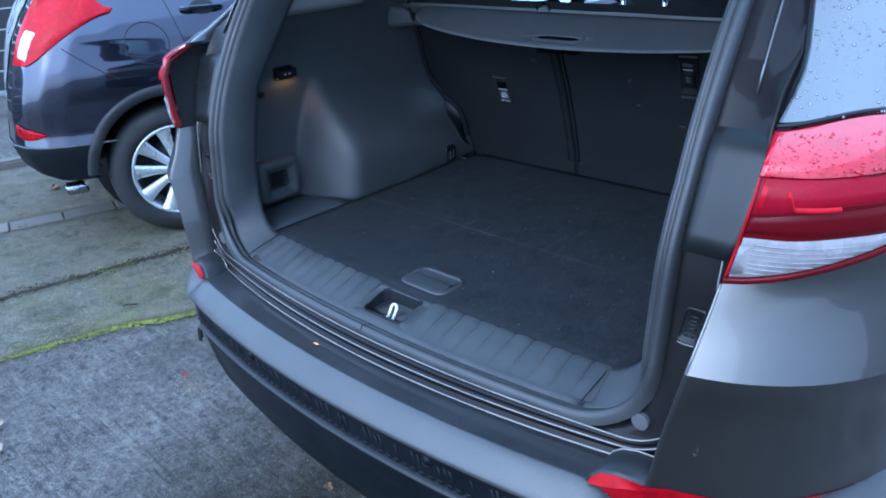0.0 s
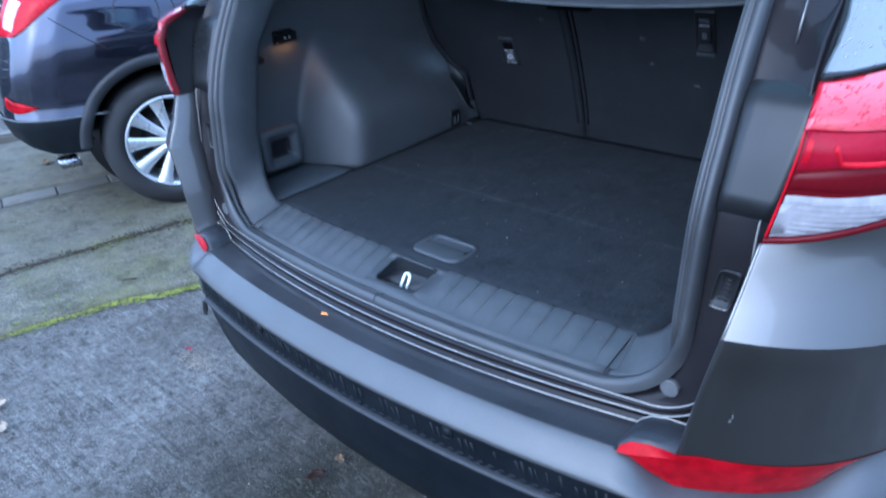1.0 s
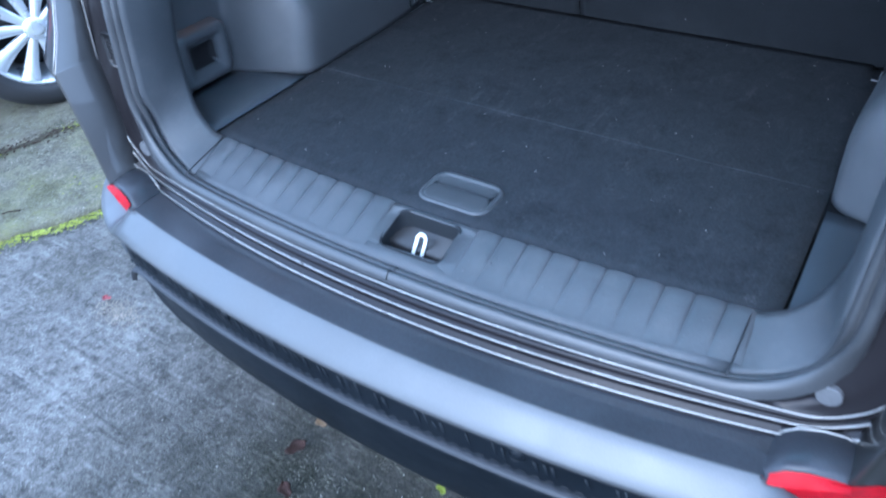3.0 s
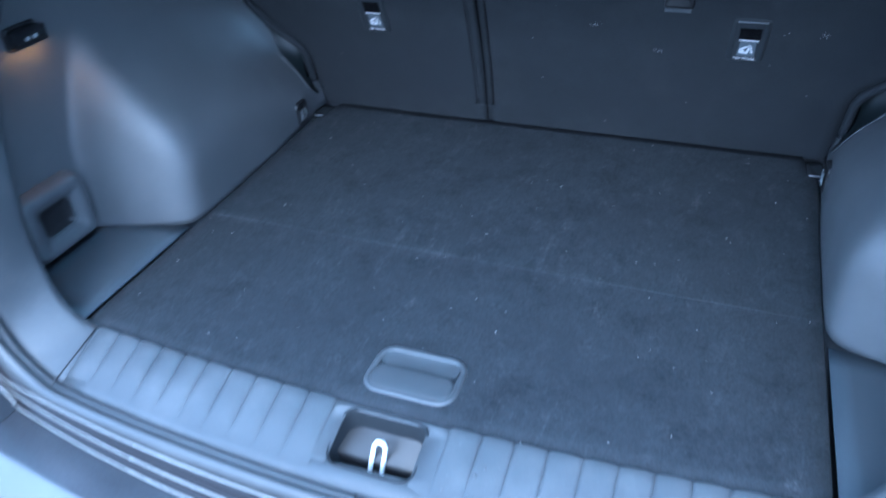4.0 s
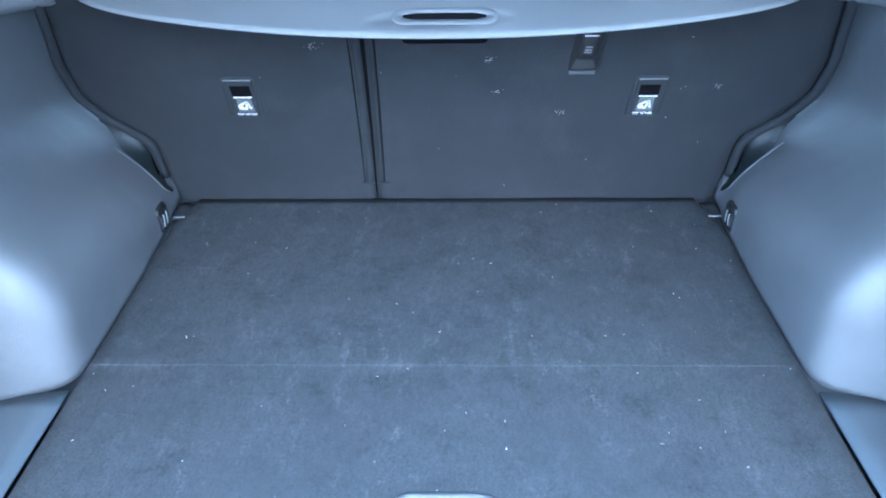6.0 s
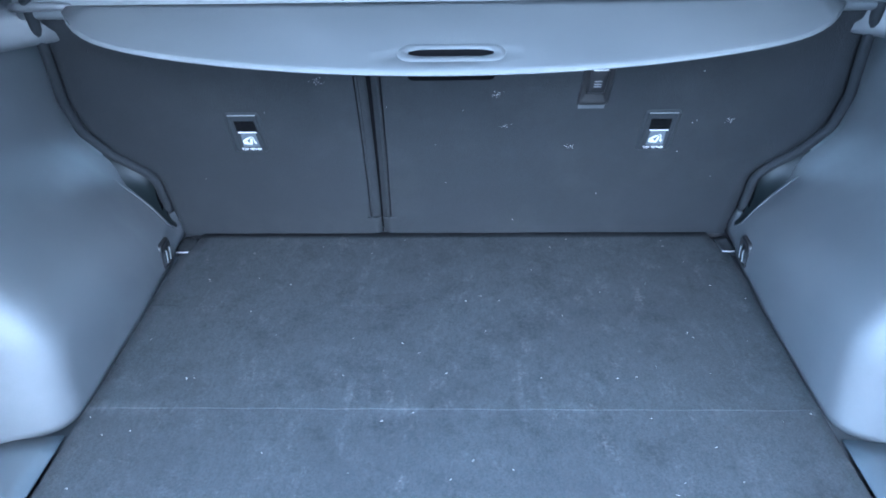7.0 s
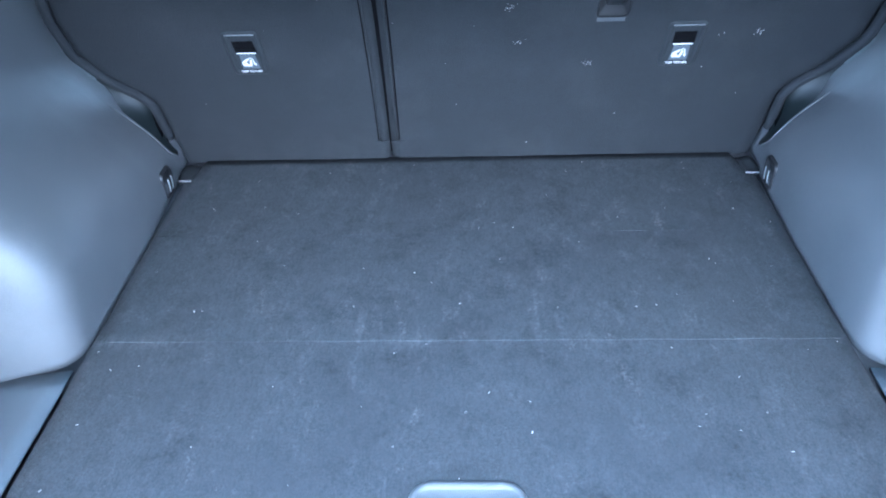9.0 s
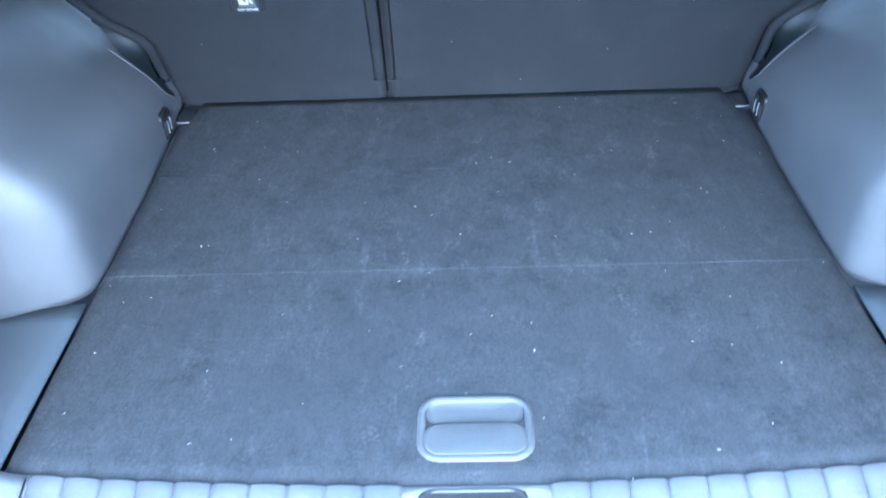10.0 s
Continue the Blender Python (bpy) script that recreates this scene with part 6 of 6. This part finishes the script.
# rain beads on the pillar and the lamp's top
rnd = random.Random(11)
on_pillar, on_lamp = [], []
for i in range(5200):
    u = rnd.uniform(0.03, 0.95)
    z = rnd.uniform(1.162, 1.198) if i % 5 < 2 else rnd.uniform(1.21, 1.50)
    if z > 1.2 and noise.noise(Vector((u * 9, z * 16, 3))) < rnd.uniform(-0.5, 0.25):
        continue
    r = 0.0005 + 0.0017 * rnd.random() ** 4
    if z < 1.2:
        out = 0.0137 - 0.012 * ease(1.14, 1.20, z) + 0.010 * ease(0.02, 0.3, u) * math.sin(math.pi * (z - 0.98) / 0.24)
        if i % 3 == 0:
            on_lamp.append((*corner(u, z, 1, out), r, r, r * rnd.uniform(0.8, 1.2)))
    else:
        on_pillar.append((*corner(u, z, 1, -0.0002), r * rnd.uniform(0.8, 1.2), r * rnd.uniform(0.9, 1.5), r * rnd.uniform(0.9, 1.6)))
tagged(blobs("rain", on_pillar, DROP, suv, True), kind="stuff")
tagged(blobs("lamp_rain", on_lamp, RED_WET, suv, True), kind="stuff")
drops = [(*corner(0.150 + 0.004 * (k % 2), 0.776 - 0.007 * k, 1, 0.0002), 0.0016 + 0.0008 * k, 0.0010, 0.0026 + 0.0006 * k) for k in range(3)]
tagged(blobs("water_drip", drops, WATER, suv), "water drip running down the corner panel")

# ---- the neighbouring car ----
car = thing("hatchback", "glossy black compact crossover parked close by", "car", (0, 0, 0))
C_SIDE = [(0.20, 0.80), (0.30, 0.84), (0.52, 0.875), (0.60, 0.865), (0.75, 0.882), (0.86, 0.884), (0.95, 0.866), (1.06, 0.835), (1.5, 0.62)]
C_REAR = [(0.20, 0.22), (0.35, 0.11), (0.52, 0.05), (0.60, 0.06), (0.70, 0.075), (0.80, 0.10), (0.92, 0.14), (1.06, 0.20), (1.5, 0.52)]


def curve(v, pairs):
    """Like table, but smooth through the pairs."""
    for i in range(len(pairs) - 1):
        (a, p), (b, q) = pairs[i], pairs[i + 1]
        if v <= b or i == len(pairs) - 2:
            m = pairs[max(0, i - 1)]
            n = pairs[min(len(pairs) - 1, i + 2)]
            k = min(1.0, max(0.0, (v - a) / (b - a)))
            t0 = (q - m[1]) / (b - m[0]) * (b - a)
            t1 = (n[1] - p) / (n[0] - a) * (b - a)
            return p * (2 * k ** 3 - 3 * k * k + 1) + t0 * (k ** 3 - 2 * k * k + k) + q * (3 * k * k - 2 * k ** 3) + t1 * (k ** 3 - k * k)


def c_pt(s, z, out=0.0):
    """s: metres round the car from the middle of its tail, past the corner at about 0.85, along the flank."""
    sx, ry = curve(z, C_SIDE), curve(z, C_REAR)
    path = [(0.0, ry), (0.50, ry + 0.02), (0.66, ry + 0.045), (sx - 0.11, ry + 0.095), (sx - 0.045, ry + 0.17), (sx - 0.012, ry + 0.27), (sx, ry + 0.42), (sx, 3.2), (sx - 0.2, 3.9)]
    acc = 0.0
    for a, b in zip(path, path[1:]):
        d = math.hypot(b[0] - a[0], b[1] - a[1])
        if s <= acc + d or b is path[-1]:
            k = (s - acc) / d
            t = Vector((b[0] - a[0], b[1] - a[1], 0)).normalized()
            n = Vector((t.y, -t.x, 0))
            return Vector((a[0] + (b[0] - a[0]) * k, a[1] + (b[1] - a[1]) * k, z)) + n * out
        acc += d


CW = Vector((0.865, 0.80, 0.335))


def c_panel(name, zs, s0, s1, n, material, label="", out=0.0, mirror=False, arch=0.40, low=None):
    bm = bmesh.new()
    vs = {}
    for i in range(n + 1):
        s = s0 + (s1 - s0) * i / n
        for j, z in enumerate(zs):
            p = c_pt(s, z, out)
            if low is not None:
                zz = max(z, low(p.y))
                p = c_pt(s, zz, out)
            vs[i, j] = bm.verts.new((-p.x if mirror else p.x, p.y, p.z))
    for i in range(n):
        for j in range(len(zs) - 1):
            q = [vs[i, j], vs[i + 1, j], vs[i + 1, j + 1], vs[i, j + 1]]
            m = sum((v.co for v in q), Vector()) / 4
            if any(math.hypot(m.y - w, m.z - 0.35) < arch for w in (0.80, 3.35)) and abs(m.x) > 0.6:
                continue
            if len({tuple(v.co) for v in q}) == 4:
                bm.faces.new(q)
    bmesh.ops.delete(bm, geom=[v for v in bm.verts if not v.link_faces], context="VERTS")
    return part(name, bm, material, car, label)


def rise(y):
    return 0.365 + 0.18 * ease(0.42, 0.04, y)


for mir in (False, True):
    c_panel("lower_bumper", [0.24 + 0.02 * i for i in range(16)], 0.0, 4.4, 180, BUMPER_BLACK, "black plastic lower bumper and sill", 0.004, mir, 0.375, rise)
    c_panel("body_side", [0.54 + 0.02 * i for i in range(32)] + [1.175], 0.0, 4.4, 180, PAINT_BLACK, "glossy black body side and tail", 0.0, mir, 0.385)
    c_panel("side_glass", [1.175, 1.2, 1.3, 1.4, 1.5], 1.2, 3.9, 30, DARK_GLASS, "dark side glass", -0.004, mir)
    c_panel("rear_pillar", [1.175, 1.2, 1.3, 1.4, 1.5], 0.0, 1.22, 24, PAINT_BLACK, "", 0.0, mir)
rows = [[(x, y, 1.56 - 0.06 * (abs(x) / 0.64) ** 3 - 0.02 * ((y - 1.6) / 1.1) ** 2 + 0.0) for x in [-0.64 + 0.08 * i for i in range(17)]] for y in [0.42 + 0.2 * i for i in range(12)]]
sheet("roof", rows, PAINT_BLACK, car, 0.02)
rows = [[(x, 2.62 + 0.8 * k, 1.52 - 0.5 * k) for x in [-0.66 + 0.11 * i for i in range(13)]] for k in (0, 0.33, 0.66, 1)]
sheet("windscreen", rows, DARK_GLASS, car, 0.01)
rows = [[(x * (1 - 0.1 * ease(3.6, 4.1, y)), y, 1.02 - 0.5 * ease(3.5, 4.3, y) ** 2) for x in [-0.86 + 0.1075 * i for i in range(17)]] for y in [3.35 + 0.07 * i for i in range(12)]]
sheet("bonnet", rows, PAINT_BLACK, car, 0.02)
# wheel-arch cladding
for wy in (0.80, 3.35):
    rows = []
    for i in range(40):
        a = radians(5 + 170 * i / 39)
        d = Vector((0, math.cos(a), math.sin(a)))
        row = []
        for r, o in ((0.372, -0.06), (0.374, 0.004), (0.380, 0.014), (0.410, 0.014), (0.422, 0.010), (0.428, -0.004)):
            z = 0.35 + d.z * r
            row.append((table(max(0.2, z), C_SIDE) + o + 0.002, wy + d.y * r, z))
        rows.append(row)
    for mir in (1, -1):
        part("arch_cladding", grid([[(mir * p[0], p[1], p[2]) for p in r] for r in rows]), CLADDING, car, "black plastic wheel-arch cladding")
    bm = bmesh.new()
    rows = [[(sx, wy + 0.375 * math.cos(a), 0.35 + 0.375 * math.sin(a)) for a in [radians(2 + 176 * i / 24) for i in range(25)]] for sx in (0.862, 0.5)]
    part("wheel_well", grid(rows, bm=bm), BLACK, car)
    bm = bmesh.new()
    cyl(bm, (0.47, wy, 0.36), (0.50, wy, 0.36), 0.40, seg=32)
    part("inner_wing", bm, BLACK, car)
    for sgn in (1, -1):
        wheel_meshes(0.335, 0.21, 10, car, Vector((sgn * CW.x, wy, CW.z)), sgn, hub_r=0.232)
# seams, fuel flap, door handle
part("bumper_seam", tube([c_pt(0.93 + 0.023 * i, 0.985 - 0.0125 * i, 0.0006) for i in range(14)], 0.0022, 6), BLACK, car)


def on_flank(y, z, out=0.0):
    return Vector((curve(z, C_SIDE) + out, y, z))


part("fuel_flap_seam", tube([on_flank(0.765 + 0.100 * math.cos(a), 0.972 + 0.094 * math.sin(a), 0.001) for a in [math.tau * i / 32 for i in range(32)]], 0.0022, 6, True), BLACK, car)
part("door_seam", tube([on_flank(0.885 + 0.28 * (1.15 - z), z, 0.0006) for z in [1.17 - 0.03 * k for k in range(17)]], 0.0024, 6), BLACK, car)
# door handle: a bar across a shallow dished bowl
HZ = 1.108
rows = [[on_flank(1.055 + 0.060 * r * math.cos(a), HZ + 0.034 * r * math.sin(a), d) for a in [math.tau * i / 24 for i in range(24)]] for r, d in ((1.0, 0.0008), (0.9, 0.0012), (0.6, 0.0010), (0.05, 0.0010))]
part("handle_bowl", grid(rows, True), BLACK, car, "dished bowl behind the handle")
rows = []
for y, r, d in ((0.945, 0.5, 0.004), (0.950, 0.9, 0.014), (0.965, 1.0, 0.022), (0.995, 1.0, 0.026), (1.06, 0.9, 0.031), (1.12, 0.9, 0.028), (1.150, 0.9, 0.018), (1.156, 0.5, 0.005)):
    rows.append([on_flank(y, HZ, d) + Vector((px * r, 0, pz * r)) for px, pz in rounded(0.016, 0.026, 0.007)])
part("door_handle", grid(rows, True, cap=True), PAINT_BLACK, car, "black door handle")


def c_patch(name, s0, s1, low, high, out, material, label="", n=20, m=6):
    rows = []
    for i in range(n + 1):
        k = i / n
        s = s0 + (s1 - s0) * k
        a, b = low(k), high(k)
        rows.append([c_pt(s, a + (b - a) * j / m, out * (0.4 if j in (0, m) or i in (0, n) else 1.0)) for j in range(m + 1)])
    return part(name, grid(rows), material, car, label)


lamp = c_patch("tail_lamp", 0.66, 1.055, lambda k: 0.915 + 0.205 * ease(0.25, 1.0, k), lambda k: 1.24 - 0.10 * ease(0.4, 1.0, k), 0.014, RED_BRIGHT, "large red wraparound tail lamp with a clear corner")
c_patch("reversing_lens", 0.70, 0.785, lambda k: 0.94 - 0.005 * k, lambda k: 1.085 - 0.02 * k, 0.0175, LENS_WHITE, "clear reversing lens", 6)
c_patch("bumper_reflector", 0.70, 0.89, lambda k: 0.595 - 0.02 * math.sin(math.pi * k) + 0.004 * k, lambda k: 0.65 - 0.045 * k, 0.012, REFLECTOR, "red reflector in the rear bumper")
part("bumper_trim_line", tube([c_pt(0.4 + 0.035 * i, 0.545 - 0.004 * ease(8, 20, i), 0.007) for i in range(24)], 0.004, 6), VINYL, car)
# silver overlay on the black tail, a reflection put into the colour
part("tailgate_panel", grid([[c_pt(0.08 * i, z, 0.006) for i in range(-6, 7)] for z in (0.72, 0.8, 0.9, 1.0, 1.1, 1.2)]), ALLOY, car, "tailgate edge in silver, its bright reflection painted on")
rows = [[(0.785 + px * r, y + 0.045 - 0.25 * pz, 0.318 + pz * r) for px, pz in rounded(0.100, 0.050, 0.022)] for y, r in ((0.31, 0.9), (0.30, 1.0), (0.23, 1.0), (0.22, 0.96), (0.23, 0.86), (0.29, 0.80))]
part("exhaust_tip", grid(rows, True), TIP_STEEL, car, "chrome oval exhaust tip")
bm = bmesh.new()
box(bm, 0, 2.2, 0.30, 1.0, 3.2, 0.14)
part("underbody", bm, BLACK, car)
car.location = (-3.545, 0.33, 0.004)
car.rotation_euler = (0, 0, radians(-20))

# ---- small things on the ground and in the boot ----
def leaf(x, y, size, turn, material, label, curl=0.3):
    bm = bmesh.new()
    rows = []
    for i in range(7):
        k = i / 6
        w = size * 0.33 * math.sin(math.pi * min(1, k * 0.96 + 0.03)) ** 0.8
        rows.append([(w * q + 0.004 * math.sin(9 * k + q), size * (k - 0.5), 0.004 + curl * size * (abs(q) * 0.35 + (k - 0.5) ** 2)) for q in (-1, -0.5, 0, 0.5, 1)])
    grid(rows, bm=bm)
    ob = part("fallen_leaf", bm, material)
    ob.matrix_world = pose(x, y, 0.006, 0, 0, turn)
    s = ob.modifiers.new("thickness", "SOLIDIFY")
    s.thickness = 0.0006
    return tagged(ob, label, "leaf")


leaf(-0.02, 0.01, 0.032, 40, LEAF_GREEN, "small yellow-green fallen leaf on wet asphalt")
leaf(-1.213, 0.044, 0.030, 100, LEAF_RED, "small dark red fallen leaf on asphalt")
leaf(-1.434, -0.515, 0.06, 20, LEAF_PALE, "pale tan fallen leaf on asphalt")
leaf(-1.301, -0.551, 0.055, 75, LEAF_PALE, "pale curled leaf on wet asphalt")
twig = tagged(part("twig", tube([(-1.90, 0.14, 0.019), (-1.885, 0.16, 0.021), (-1.86, 0.185, 0.019)], 0.002, 6), LEAF_DARK), "small dark twig lying on the concrete", "twig")
leaf(-3.83, 0.60, 0.09, 70, LEAF, "dry curled leaf on the damp concrete")
leaf(-3.3, 0.22, 0.05, 10, LEAF, "small dark leaf on the concrete")
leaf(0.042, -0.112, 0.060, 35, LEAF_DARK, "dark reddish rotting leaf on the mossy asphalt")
leaf(-0.366, 0.014, 0.035, 70, LEAF, "small brown leaf on the asphalt")
leaf(-0.369, -0.072, 0.055, -20, LEAF_DARK, "dark sodden leaf on the asphalt")
leaf(-0.315, -0.169, 0.045, 60, LEAF_DARK, "dark reddish sodden leaf on the asphalt")


def scatter(name, label, category, material, n, seed, where, r0, r1, flat=0.6):
    rnd = random.Random(seed)
    spots = []
    for i in range(n):
        x, y = where(rnd)
        r = rnd.uniform(r0, r1)
        spots.append((x, y, 0.002 + (0.016 if name == "rubble" else 0.0) + uneven(x, y), r * rnd.uniform(0.7, 1.4), r * rnd.uniform(0.7, 1.4), r * flat))
    tagged(blobs(name, spots, material), label, category, kind="stuff")


scatter("crumbled_grit", "pale crumbled grit patch on the asphalt", "grit", GRIT, 800, 2, lambda r: (-1.14 + r.gauss(0, 0.05), 0.030 + r.gauss(0, 0.026)), 0.0007, 0.0020, 0.5)


def drifts(r):
    """A spot on the asphalt, oftener where grit has gathered."""
    for k in range(30):
        x, y = r.uniform(-2.0, 0.9), r.uniform(-0.9, 0.9)
        if r.random() < 0.12 + 2.2 * max(0.0, noise.noise(Vector((x * 2.3, y * 3.1, 6))) + 0.5 * noise.noise(Vector((x * 9, y * 14, 2)))):
            break
    return x, y


scatter("gravel", "loose pale grit scattered over the asphalt", "grit", STONE, 4500, 8, drifts, 0.0004, 0.0013, 0.4)
scatter("rubble", "small stones and crumbs on the broken concrete edge", "grit", LEAF_DARK, 900, 9, lambda r: (lambda y: (edge_b(y) + r.gauss(0, 0.028), y))(r.uniform(-0.8, 1.2)), 0.0015, 0.005)
scatter("concrete_crumbs", "pale crumbs scattered on the damp concrete", "grit", CRUMB, 5200, 12, lambda r: (lambda y, k: (edge_a(y) * (1 - k) + edge_b(y) * k, y))(r.uniform(-1.2, 1.3), 1.25 * r.random() ** 1.2), 0.0007, 0.0025, 0.5)
scatter("asphalt_crumbs", "scattered pale specks on the asphalt", "grit", CRUMB, 1500, 15, drifts, 0.0006, 0.0016, 0.4)


def build_specks():
    """Dry splashes on the sill cover."""
    rnd = random.Random(44)
    spots = []
    for i in range(46):
        x = rnd.uniform(0.07, 0.46) if i % 4 else rnd.uniform(-0.46, -0.08)
        y0, y1 = opening_y(x, 0.711) + 0.0255, carpet_edge(x)
        k = rnd.uniform(0.1, 0.9)
        y = y0 + (y1 - y0) * k
        r = 0.0006 + 0.0022 * rnd.random() ** 3
        spots.append((x, y, sill_z(y, y0, y1) + 0.0046 * ease(0.14, 0.62, k), r, r * rnd.uniform(0.6, 1.2), 0.0004))
    tagged(blobs("dirt_speck", spots, PLUG), "dried pale splashes of dirt on the plastic sill", "dirt", kind="stuff")


build_specks()


def build_lint():
    rnd = random.Random(21)
    bm = bmesh.new()
    spots = [(0.084, 0.216), (0.449, 0.683), (-0.388, 0.435), (0.17, 0.035)] + [(rnd.uniform(-0.50, 0.50), 0.06 + 0.79 * rnd.random()) for i in range(70)]
    for k, (x, y) in enumerate(spots):
        n = rnd.randint(2, 4)
        a = rnd.uniform(0, math.tau)
        l = rnd.uniform(0.0004, 0.0011) if k > 3 else 0.0013
        w = rnd.uniform(0.0002, 0.00042) if k > 3 else 0.0005
        z = 0.7412
        pts = []
        for i in range(n + 1):
            pts.append(Vector((x + l * (i - n / 2) * math.cos(a), y + l * (i - n / 2) * math.sin(a), z + 0.0006)))
            a += rnd.uniform(-0.7, 0.7)
        t = tube(pts, w, 5)
        me = bpy.data.meshes.new("tmp")
        t.to_mesh(me)
        t.free()
        bm.from_mesh(me)
        bpy.data.meshes.remove(me)
    for i in range(16):
        x, z = rnd.uniform(-0.5, 0.5), rnd.uniform(0.77, 1.12)
        r = rnd.uniform(0.0004, 0.0009)
        box(bm, x, seat_y(z) - 0.001, z, r * rnd.uniform(0.6, 2.5), 0.0008, r)
    for x, z in ((-0.215, 1.085), (0.075, 1.055), (0.205, 0.945), (0.47, 1.0), (0.09, 0.99)):
        for k in range(14):
            u, v = x + rnd.gauss(0, 0.006), z + rnd.gauss(0, 0.003)
            box(bm, u, seat_y(v) - 0.0006, v, rnd.uniform(0.0006, 0.0022), 0.0006, rnd.uniform(0.0003, 0.0007))
    tagged(part("lint", bm, LINT), "white lint and dust specks on the boot carpet", "lint", kind="stuff")


build_lint()
